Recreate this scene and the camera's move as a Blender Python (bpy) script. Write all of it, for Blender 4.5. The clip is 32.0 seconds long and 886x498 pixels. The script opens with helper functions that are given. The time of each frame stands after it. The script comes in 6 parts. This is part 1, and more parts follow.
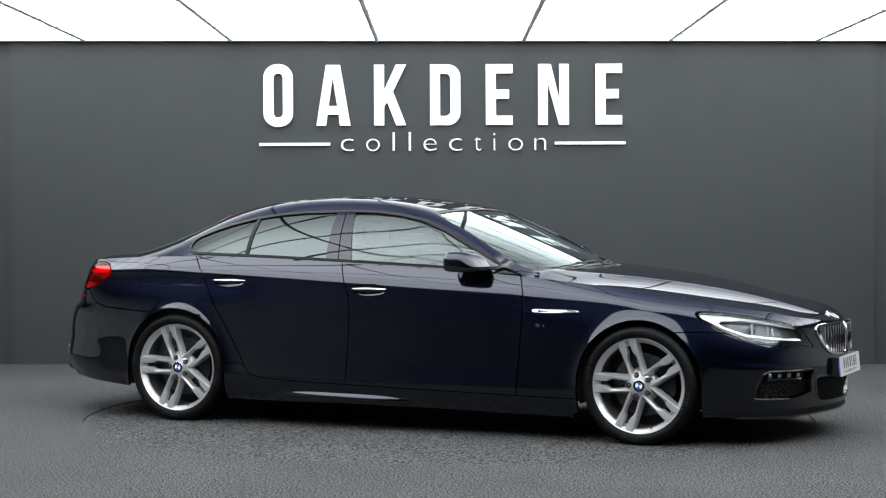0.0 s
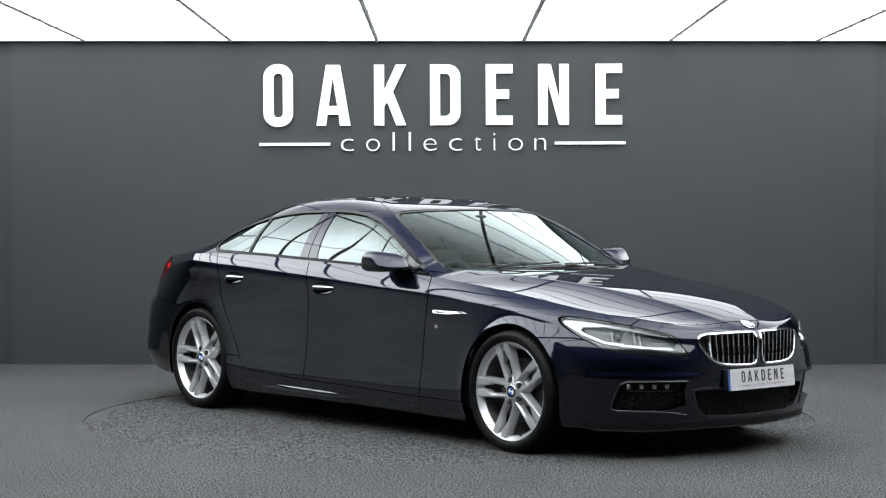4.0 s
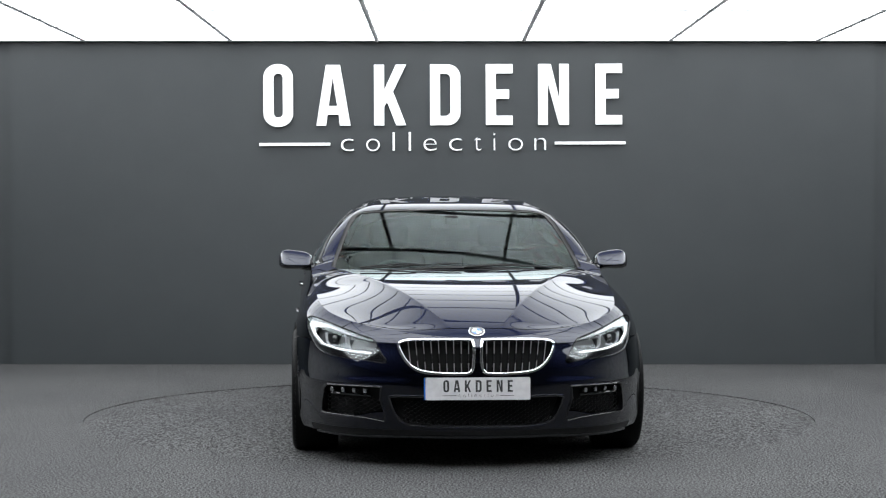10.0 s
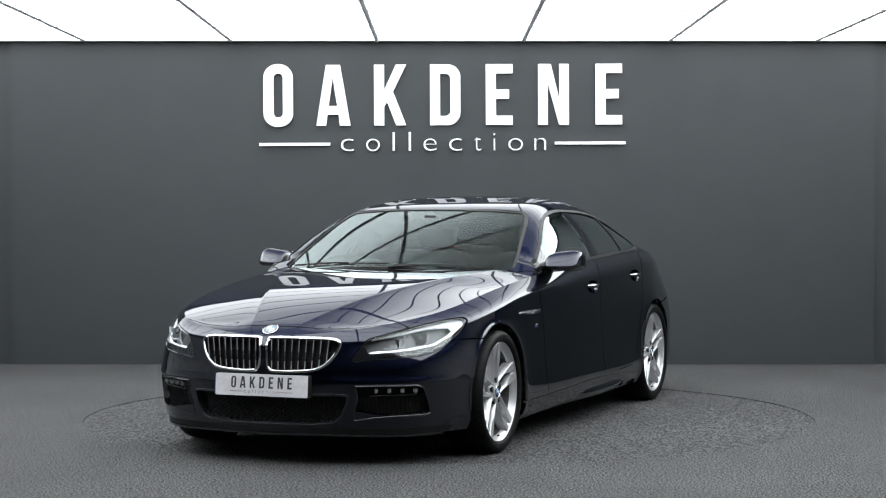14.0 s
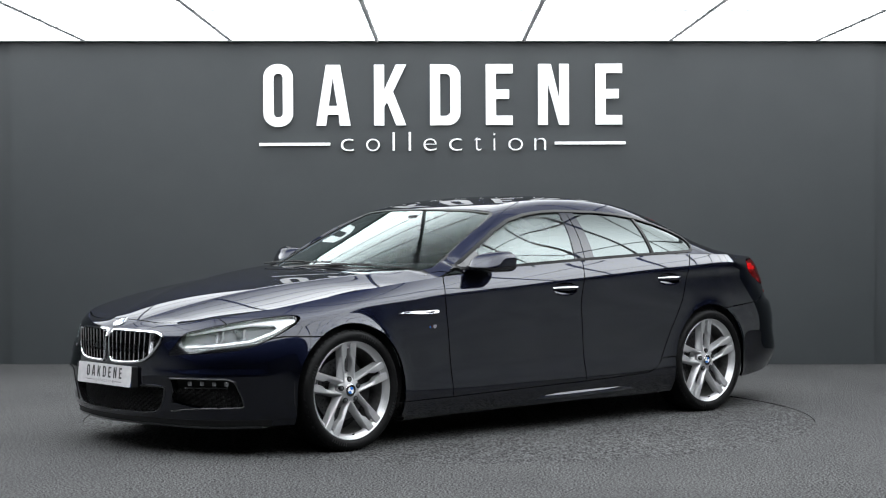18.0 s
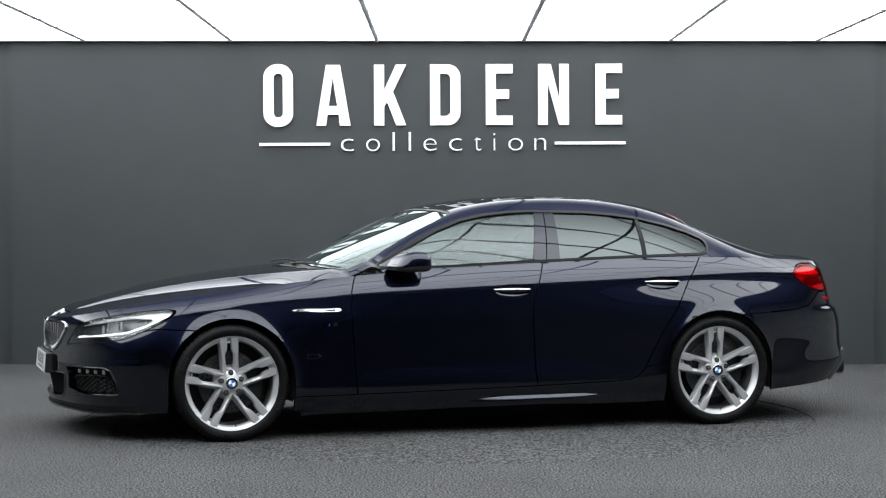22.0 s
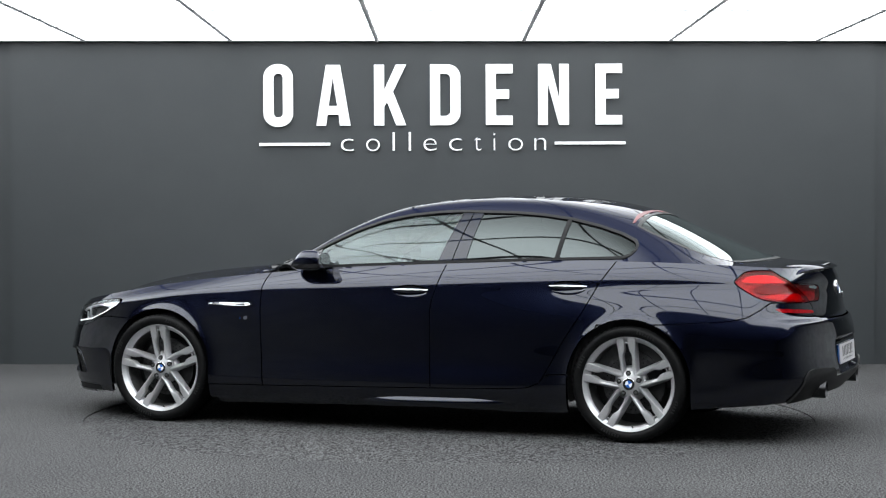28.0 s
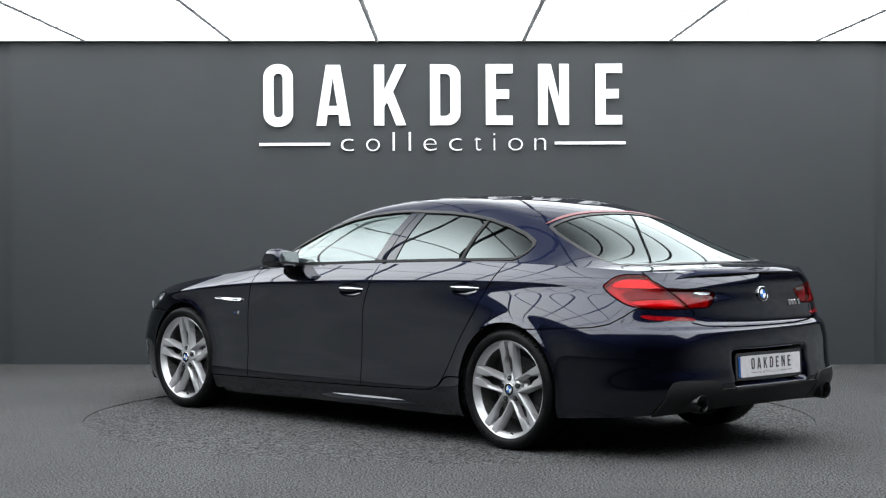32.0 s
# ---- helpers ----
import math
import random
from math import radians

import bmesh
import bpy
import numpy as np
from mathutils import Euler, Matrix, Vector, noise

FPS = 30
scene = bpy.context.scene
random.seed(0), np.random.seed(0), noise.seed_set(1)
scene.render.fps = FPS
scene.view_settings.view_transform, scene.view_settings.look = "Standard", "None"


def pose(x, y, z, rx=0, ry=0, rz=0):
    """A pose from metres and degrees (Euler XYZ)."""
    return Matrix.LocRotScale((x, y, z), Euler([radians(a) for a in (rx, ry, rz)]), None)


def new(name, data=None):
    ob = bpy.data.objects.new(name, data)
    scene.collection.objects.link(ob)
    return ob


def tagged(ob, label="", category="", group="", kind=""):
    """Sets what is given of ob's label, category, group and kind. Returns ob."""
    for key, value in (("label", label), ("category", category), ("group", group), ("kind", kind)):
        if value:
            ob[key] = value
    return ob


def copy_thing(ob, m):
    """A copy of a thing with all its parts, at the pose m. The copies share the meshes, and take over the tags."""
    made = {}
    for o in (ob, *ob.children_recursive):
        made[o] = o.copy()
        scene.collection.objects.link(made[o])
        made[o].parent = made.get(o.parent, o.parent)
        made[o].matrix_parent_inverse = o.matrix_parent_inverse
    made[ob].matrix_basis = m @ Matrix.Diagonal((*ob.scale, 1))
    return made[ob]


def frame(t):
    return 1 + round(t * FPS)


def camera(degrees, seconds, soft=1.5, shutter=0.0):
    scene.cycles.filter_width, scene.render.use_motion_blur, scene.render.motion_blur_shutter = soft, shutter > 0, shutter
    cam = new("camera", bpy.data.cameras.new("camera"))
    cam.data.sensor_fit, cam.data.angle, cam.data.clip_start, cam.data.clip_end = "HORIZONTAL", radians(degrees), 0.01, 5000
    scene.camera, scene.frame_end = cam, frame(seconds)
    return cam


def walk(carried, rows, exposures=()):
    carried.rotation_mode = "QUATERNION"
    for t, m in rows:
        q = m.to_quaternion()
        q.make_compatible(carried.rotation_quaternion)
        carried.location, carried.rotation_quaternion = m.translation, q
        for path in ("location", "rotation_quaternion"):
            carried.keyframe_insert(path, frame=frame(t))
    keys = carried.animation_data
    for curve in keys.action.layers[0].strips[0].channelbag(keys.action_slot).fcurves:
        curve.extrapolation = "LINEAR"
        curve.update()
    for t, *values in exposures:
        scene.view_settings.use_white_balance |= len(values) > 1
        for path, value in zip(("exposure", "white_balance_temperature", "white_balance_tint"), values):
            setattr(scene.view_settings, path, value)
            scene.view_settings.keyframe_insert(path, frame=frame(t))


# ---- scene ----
# The turntable's middle is the origin; the sign wall stands at +y, the camera at -y.
CEIL = 2.672
WALL_Y = 3.74
RING = 2.261

cam = camera(26.60, 32.0, soft=1.2)
VIEW = pose(-0.0374, -11.769, 1.3138, 90 - 1.318, 0, 0) @ pose(0, 0, 0, 0, 0, 0.0)
walk(cam, [(0.0, VIEW), (32.0, VIEW)])


def turn(t):
    """The turntable's angle in degrees at t seconds."""
    u = (t - 16) / 16
    return math.degrees(-2.18067 - 1.77466 * u - 0.00494 * u * u + 0.00942 * u ** 3)


# ---- light ----
scene.view_settings.exposure = 0.0
world = bpy.data.worlds.new("world")
scene.world = world
world.use_nodes = True
# a dim, even surround outside the closed studio
world.node_tree.nodes["Background"].inputs[0].default_value = (0.93, 1.0, 1.06, 1)
world.node_tree.nodes["Background"].inputs[1].default_value = 0.3
PANEL_GLOW = 4.5


# ---- materials ----
def material(name, color, rough=0.5, metal=0.0, **more):
    m = bpy.data.materials.new(name)
    m.use_nodes = True
    b = m.node_tree.nodes["Principled BSDF"]
    b.inputs["Base Color"].default_value = (*color, 1)
    b.inputs["Roughness"].default_value = rough
    b.inputs["Metallic"].default_value = metal
    for key, value in more.items():
        b.inputs[key.replace("_", " ")].default_value = value
    return m


def link(m, a, out, b, inp):
    m.node_tree.links.new(a.outputs[out], b.inputs[inp])


def node(m, kind, **props):
    n = m.node_tree.nodes.new(kind)
    for key, value in props.items():
        if key in ("operation", "blend_type", "data_type", "feature", "noise_dimensions"):
            if key == "operation":
                n.operation = value
            elif key == "blend_type":
                n.blend_type = value
            elif key == "data_type":
                n.data_type = value
            elif key == "feature":
                n.feature = value
        else:
            n.inputs[key.replace("_", " ")].default_value = value
    return n


def speckle(m, low, high, scale, detail=2.0, pos=(0.35, 0.65), bump=0.0, bump_scale=None, rough=None, coarse=None):
    """Object-space noise between two colours, with a coarser second noise over it, and optional relief."""
    b = m.node_tree.nodes["Principled BSDF"]
    co = node(m, "ShaderNodeTexCoord")
    nz = node(m, "ShaderNodeTexNoise", Scale=scale, Detail=detail)
    link(m, co, "Object", nz, "Vector")
    ramp = node(m, "ShaderNodeValToRGB")
    ramp.color_ramp.elements[0].position, ramp.color_ramp.elements[1].position = pos
    ramp.color_ramp.elements[0].color, ramp.color_ramp.elements[1].color = (*low, 1), (*high, 1)
    link(m, nz, "Fac", ramp, "Fac")
    last = ramp
    if coarse:
        n2 = node(m, "ShaderNodeTexNoise", Scale=coarse, Detail=3.0)
        link(m, co, "Object", n2, "Vector")
        r2 = node(m, "ShaderNodeValToRGB")
        r2.color_ramp.elements[0].position, r2.color_ramp.elements[1].position = 0.3, 0.7
        r2.color_ramp.elements[0].color, r2.color_ramp.elements[1].color = (0.86, 0.86, 0.87, 1), (1.08, 1.08, 1.07, 1)
        link(m, n2, "Fac", r2, "Fac")
        mix = node(m, "ShaderNodeMix", data_type="RGBA", blend_type="MULTIPLY")
        mix.inputs[0].default_value = 1.0
        m.node_tree.links.new(ramp.outputs["Color"], mix.inputs[6])
        m.node_tree.links.new(r2.outputs["Color"], mix.inputs[7])
        m.node_tree.links.new(mix.outputs[2], b.inputs["Base Color"])
    else:
        link(m, last, "Color", b, "Base Color")
    if bump:
        bn = node(m, "ShaderNodeBump", Strength=bump, Distance=0.002)
        n3 = nz
        if bump_scale:
            n3 = node(m, "ShaderNodeTexNoise", Scale=bump_scale, Detail=2.0)
            link(m, co, "Object", n3, "Vector")
        link(m, n3, "Fac", bn, "Height")
        link(m, bn, "Normal", b, "Normal")
    return m


def glowing(name, color, strength):
    m = material(name, (0.8, 0.8, 0.8), 0.6)
    b = m.node_tree.nodes["Principled BSDF"]
    b.inputs["Emission Color"].default_value = (*color, 1)
    b.inputs["Emission Strength"].default_value = strength
    return m


def gloss_curve(t, stops):
    """A mirror share that depends on the viewing angle alone, as (degrees, share)."""
    lw = t.nodes.new("ShaderNodeLayerWeight")
    lw.inputs["Blend"].default_value = 0.5
    ramp = t.nodes.new("ShaderNodeValToRGB")
    el = ramp.color_ramp.elements
    el[0].color, el[1].color = (*[stops[0][1]] * 3, 1), (*[stops[-1][1]] * 3, 1)
    for deg, share in stops[1:-1]:
        el.new(1 - math.cos(radians(deg))).color = (share, share, share, 1)
    t.links.new(lw.outputs["Facing"], ramp.inputs["Fac"])
    return ramp.outputs["Color"]


# through a polariser: level surfaces keep little sheen near Brewster's angle, upright ones keep theirs
LEVEL = ((0, 0.040), (25, 0.034), (45, 0.016), (56, 0.006), (63, 0.009), (68, 0.028), (72, 0.075), (75, 0.140), (79, 0.28), (85, 0.55), (90, 1.0))
UPRIGHT = ((0, 0.038), (30, 0.050), (45, 0.080), (55, 0.120), (63, 0.175), (70, 0.26), (75, 0.35), (80, 0.49), (85, 0.70), (90, 1.0))


def gloss_by_angle(t, upright, level):
    """The share of the two curves, each with its gain, by how far the surface lies level."""
    def curve(stops, gain):
        return gloss_curve(t, [(d, min(1.0, v * gain)) for d, v in stops])
    geo = t.nodes.new("ShaderNodeNewGeometry")
    xyz = t.nodes.new("ShaderNodeSeparateXYZ")
    t.links.new(geo.outputs["Normal"], xyz.inputs[0])
    span = t.nodes.new("ShaderNodeMapRange")
    span.interpolation_type = "SMOOTHSTEP"
    span.inputs["From Min"].default_value, span.inputs["From Max"].default_value = 0.45, 0.85
    t.links.new(xyz.outputs["Z"], span.inputs["Value"])
    mix = t.nodes.new("ShaderNodeMix")
    mix.data_type = "RGBA"
    t.links.new(span.outputs[0], mix.inputs[0])
    t.links.new(curve(UPRIGHT, upright), mix.inputs[6])
    t.links.new(curve(LEVEL, level), mix.inputs[7])
    return mix.outputs[2]


def lacquered(name, color, rough, gain=1.0):
    """Metallic paint under a clear lacquer whose gloss is dimmed near Brewster's angle, as through a polariser."""
    m = bpy.data.materials.new(name)
    m.use_nodes = True
    t = m.node_tree
    t.nodes.remove(t.nodes["Principled BSDF"])
    b = t.nodes.new("ShaderNodeBsdfGlossy")
    b.inputs["Roughness"].default_value = rough
    co = t.nodes.new("ShaderNodeTexCoord")
    nz = t.nodes.new("ShaderNodeTexNoise")
    nz.inputs["Scale"].default_value = 700.0
    t.links.new(co.outputs["Object"], nz.inputs["Vector"])
    mx = t.nodes.new("ShaderNodeMix")
    mx.data_type = "RGBA"
    t.links.new(nz.outputs["Fac"], mx.inputs[0])
    mx.inputs[6].default_value = (*[c * 0.8 for c in color], 1)
    mx.inputs[7].default_value = (*[c * 1.2 for c in color], 1)
    t.links.new(mx.outputs[2], b.inputs["Color"])
    mix = t.nodes.new("ShaderNodeMixShader")
    gl = t.nodes.new("ShaderNodeBsdfGlossy")
    gl.inputs["Roughness"].default_value = 0.004
    t.links.new(gloss_by_angle(t, gain, 1.0), mix.inputs[0])
    t.links.new(b.outputs[0], mix.inputs[1])
    t.links.new(gl.outputs[0], mix.inputs[2])
    t.links.new(mix.outputs[0], t.nodes["Material Output"].inputs[0])
    return m


def tinted_glass(name, tint, gain):
    """Thin glass: clear tint behind a reflecting surface."""
    m = bpy.data.materials.new(name)
    m.use_nodes = True
    t = m.node_tree
    t.nodes.clear()
    out = t.nodes.new("ShaderNodeOutputMaterial")
    mix = t.nodes.new("ShaderNodeMixShader")
    tr = t.nodes.new("ShaderNodeBsdfTransparent")
    tr.inputs["Color"].default_value = (*tint, 1)
    gl = t.nodes.new("ShaderNodeBsdfGlossy")
    gl.inputs["Roughness"].default_value = 0.0
    gl.inputs["Color"].default_value = (0.89, 1.0, 0.99, 1)
    t.links.new(gloss_by_angle(t, gain, gain), mix.inputs[0])
    t.links.new(tr.outputs[0], mix.inputs[1])
    t.links.new(gl.outputs[0], mix.inputs[2])
    t.links.new(mix.outputs[0], out.inputs[0])
    return m


CARPET = speckle(material("grey_carpet", (0.1, 0.1, 0.1), 0.95, 0.0, Specular_IOR_Level=0.1), (0.001, 0.001, 0.001), (0.106, 0.1065, 0.108), 92.0, 3.0, (0.44, 0.57), 0.0, None, coarse=0.9)
WALL_PAINT = speckle(material("dark_grey_wall_paint", (0.1, 0.1, 0.1), 0.50), (0.0171, 0.0209, 0.0233), (0.0202, 0.0240, 0.0264), 3.0, 4.0, (0.3, 0.7), 0.15, 220.0)
HALL_PAINT = speckle(material("grey_back_wall_paint", (0.1, 0.1, 0.1), 0.8), (0.075, 0.077, 0.08), (0.10, 0.102, 0.105), 2.0)
SIDE_HALL = speckle(material("grey_hall_paint", (0.5, 0.5, 0.5), 0.7), (0.23, 0.237, 0.245), (0.29, 0.297, 0.305), 2.0)
LETTER = material("white_acrylic_letter", (0.86, 0.86, 0.86), 0.35)
PANEL = glowing("opal_light_panel", (0.955, 1.0, 1.03), PANEL_GLOW)
BAR = material("pale_ceiling_bar", (0.50, 0.50, 0.51), 0.5)
# joints are dark; this pale colour stands in for the panels' glare
JOINT = material("pale_panel_joint", (0.60, 0.60, 0.605), 0.5)
# black sheets of this stand in for the shade inside grille and ducts
GAP = material("black_gap", (0.01, 0.01, 0.01), 0.9)
PAINT = lacquered("dark_blue_metallic_paint", (0.0052, 0.0068, 0.0170), 0.31, 1.25)
BLACK_GLOSS = material("gloss_black_trim", (0.008, 0.008, 0.009), 0.08, 0.0, Coat_Weight=0.6, Coat_Roughness=0.03)
BLACK_MATT = speckle(material("black_plastic", (0.01, 0.01, 0.01), 0.5, 0.0, Specular_IOR_Level=0.3), (0.005, 0.005, 0.0054), (0.010, 0.010, 0.0105), 60.0)
RUBBER = speckle(material("tyre_rubber", (0.02, 0.02, 0.02), 0.5, 0.0, Specular_IOR_Level=0.10), (0.003, 0.003, 0.0032), (0.006, 0.006, 0.0063), 40.0, 4.0, (0.3, 0.7), 0.2, 200.0)
FRAME_BLACK = material("satin_black_frame", (0.004, 0.004, 0.0045), 0.4, 0.0, Specular_IOR_Level=0.12)
DARK_CHROME = material("smoked_chrome", (0.42, 0.42, 0.43), 0.14, 1.0)
BLACK_CHROME = material("black_exhaust_chrome", (0.045, 0.045, 0.047), 0.30, 1.0)
CHROME = material("bright_chrome", (0.78, 0.78, 0.79), 0.08, 1.0)
ALLOY = speckle(material("silver_alloy_paint", (0.5, 0.5, 0.51), 0.33, 0.60, Coat_Weight=0.25, Coat_Roughness=0.08), (0.42, 0.42, 0.43), (0.50, 0.50, 0.51), 300.0)
# the rim's alloy again, darkened to put the barrel's shade into the colour
SHADED_ALLOY = speckle(material("shaded_grey_alloy", (0.1, 0.1, 0.1), 0.45, 0.5), (0.075, 0.074, 0.073), (0.115, 0.113, 0.112), 40.0)
SATIN = material("satin_chrome", (0.45, 0.45, 0.46), 0.38, 0.9)
DISC = speckle(material("brushed_steel_disc", (0.1, 0.1, 0.1), 0.4, 0.9), (0.07, 0.07, 0.073), (0.12, 0.12, 0.123), 50.0)
SIDE_GLASS = tinted_glass("side_window_glass", (0.45, 0.56, 0.54), gain=1.75)
REAR_GLASS = tinted_glass("privacy_glass", (0.02, 0.023, 0.023), gain=1.55)
SCREEN_GLASS = tinted_glass("windscreen_glass", (0.46, 0.58, 0.56), gain=1.8)
RED_COVER = tinted_glass("red_lamp_cover", (0.86, 0.014, 0.024), gain=0.40)
DEEP_RED_COVER = tinted_glass("deep_red_lamp_cover", (0.66, 0.008, 0.016), gain=0.45)
LAMP_GLASS = tinted_glass("clear_lamp_cover", (0.93, 0.94, 0.95), gain=0.55)
RED_LENS = speckle(material("red_lamp_lens", (0.25, 0.004, 0.007), 0.06, 0.0, Specular_IOR_Level=0.35), (0.14, 0.002, 0.004), (0.24, 0.004, 0.007), 60.0)
LAMP_HOUSE = speckle(material("tail_lamp_house", (0.4, 0.4, 0.4), 0.35, 0.2), (0.26, 0.26, 0.26), (0.46, 0.46, 0.46), 45.0)
# white colour stands in for the bright reflection along the headlight's brow
BROW_WHITE = speckle(material("white_lamp_brow", (0.85, 0.86, 0.88), 0.28, 0.25), (0.80, 0.81, 0.83), (0.88, 0.89, 0.91), 25.0)
DARK_RED = material("dark_red_lens", (0.06, 0.002, 0.004), 0.06, 0.0, Specular_IOR_Level=0.35)
BRAKE_RED = material("brake_light_red", (0.10, 0.003, 0.006), 0.35, 0.0, Specular_IOR_Level=0.2)
REFLECTOR = material("silver_reflector", (0.6, 0.61, 0.63), 0.18, 1.0)
# glow added to the unlit daytime strip to hold its bright white
WHITE_TUBE = glowing("glowing_white_tube", (0.95, 0.98, 1.0), 0.8)
PILLAR_BLACK = lacquered("pillar_gloss_black", (0.0040, 0.0052, 0.0100), 0.30)
LAMP_DARK = material("grey_lamp_interior", (0.10, 0.102, 0.106), 0.30, 0.5)
PLATE = speckle(material("reflective_number_plate", (0.46, 0.45, 0.46), 0.45), (0.44, 0.43, 0.445), (0.50, 0.49, 0.50), 30.0)
PRINT = material("black_print", (0.015, 0.015, 0.016), 0.5)
BLUE = material("blue_enamel", (0.02, 0.12, 0.42), 0.25, 0.0, Coat_Weight=0.7)
WHITE = material("white_enamel", (0.8, 0.8, 0.82), 0.25, 0.0, Coat_Weight=0.7)
LAMP_SILVER = speckle(material("satin_lamp_interior", (0.5, 0.5, 0.5), 0.30, 0.35), (0.44, 0.45, 0.47), (0.54, 0.55, 0.57), 25.0)
LEATHER = speckle(material("dark_leather", (0.03, 0.03, 0.032), 0.45), (0.035, 0.035, 0.036), (0.065, 0.065, 0.067), 30.0, 3.0, (0.3, 0.7), 0.2)
CABIN = speckle(material("cabin_lining", (0.2, 0.2, 0.2), 0.85), (0.18, 0.185, 0.19), (0.23, 0.235, 0.24), 60.0)


# ---- small mesh tools ----
def mesh_of(name, verts, faces, mat, smooth=False):
    me = bpy.data.meshes.new(name)
    me.from_pydata([tuple(v) for v in verts], [], [tuple(f) for f in faces])
    me.materials.append(mat)
    if smooth:
        me.shade_smooth()
    me.update()
    return me


def part(name, bm, mat, parent, label=""):
    """Links a bmesh (or a mesh) as one object under a thing or a part."""
    if isinstance(bm, bmesh.types.BMesh):
        me = bpy.data.meshes.new(name)
        bm.to_mesh(me)
        bm.free()
        me.materials.append(mat)
    else:
        me = bm
    ob = new(name, me)
    if parent is not None:
        ob.parent = parent
    if label:
        ob["label"] = label
    return ob


def smooth_by(ob, degrees=35):
    me = ob.data
    me.shade_smooth()
    me.set_sharp_from_angle(angle=radians(degrees))
    return ob


def box(bm, lo, hi, bevel=0.0, segments=2):
    made = bmesh.ops.create_cube(bm, size=1.0)["verts"]
    for v in made:
        v.co = Vector([lo[i] + (v.co[i] + 0.5) * (hi[i] - lo[i]) for i in range(3)])
    if bevel:
        edges = {e for v in made for e in v.link_edges}
        bmesh.ops.bevel(bm, geom=list(edges), offset=bevel, segments=segments, affect="EDGES", profile=0.5)
    return bm


def prism(bm, outline, depth, at=None):
    """A flat outline in x, y pushed out by depth along z; at: a matrix."""
    at = at or Matrix()
    n = len(outline)
    low = [bm.verts.new(at @ Vector((x, y, 0))) for x, y in outline]
    top = [bm.verts.new(at @ Vector((x, y, depth))) for x, y in outline]
    bm.faces.new(top)
    bm.faces.new(low[::-1])
    for i in range(n):
        j = (i + 1) % n
        bm.faces.new((low[i], low[j], top[j], top[i]))
    return bm


def lathe(bm, rings, steps=64, close=False):
    """Rings of (radius, height) turned about z."""
    rows = []
    for r, h in rings:
        rows.append([bm.verts.new((r * math.cos(2 * math.pi * k / steps), r * math.sin(2 * math.pi * k / steps), h)) for k in range(steps)])
    pairs = list(zip(rows, rows[1:])) + ([(rows[-1], rows[0])] if close else [])
    for a, b in pairs:
        for k in range(steps):
            j = (k + 1) % steps
            bm.faces.new((a[k], a[j], b[j], b[k]))
    return rows


def tube(bm, points, radius, sides=8, closed=False):
    """A round rod along points."""
    rows = []
    pts = [Vector(p) for p in points]
    n = len(pts)
    for i, p in enumerate(pts):
        a = pts[(i - 1) % n] if closed or i else p
        b = pts[(i + 1) % n] if closed or i < n - 1 else p
        d = (b - a).normalized()
        up = Vector((0, 0, 1)) if abs(d.z) < 0.9 else Vector((1, 0, 0))
        u = d.cross(up).normalized()
        w = d.cross(u)
        r = radius(i / max(1, n - 1)) if callable(radius) else radius
        rows.append([bm.verts.new(p + (u * math.cos(2 * math.pi * k / sides) + w * math.sin(2 * math.pi * k / sides)) * r) for k in range(sides)])
    for a, b in list(zip(rows, rows[1:])) + ([(rows[-1], rows[0])] if closed else []):
        for k in range(sides):
            j = (k + 1) % sides
            bm.faces.new((a[k], a[j], b[j], b[k]))
    if not closed:
        bm.faces.new(rows[0])
        bm.faces.new(rows[-1][::-1])
    bmesh.ops.recalc_face_normals(bm, faces=bm.faces)
    return bm


class Spline:
    """A natural cubic curve through (key, value) pairs."""

    def __init__(self, *pairs):
        pairs = sorted(pairs)
        self.x = np.array([p[0] for p in pairs], float)
        self.y = np.array([p[1] for p in pairs], float)
        n = len(pairs)
        h = np.diff(self.x)
        a, r = np.eye(n), np.zeros(n)
        for i in range(1, n - 1):
            a[i, i - 1], a[i, i], a[i, i + 1] = h[i - 1], 2 * (h[i - 1] + h[i]), h[i]
            r[i] = 6 * ((self.y[i + 1] - self.y[i]) / h[i] - (self.y[i] - self.y[i - 1]) / h[i - 1])
        self.m = np.linalg.solve(a, r)

    def __call__(self, t):
        t = np.asarray(t, float)
        c = np.clip(t, self.x[0], self.x[-1])
        i = np.clip(np.searchsorted(self.x, c) - 1, 0, len(self.x) - 2)
        h = self.x[i + 1] - self.x[i]
        a, b = (self.x[i + 1] - c) / h, (c - self.x[i]) / h
        return a * self.y[i] + b * self.y[i + 1] + ((a ** 3 - a) * self.m[i] + (b ** 3 - b) * self.m[i + 1]) * h * h / 6


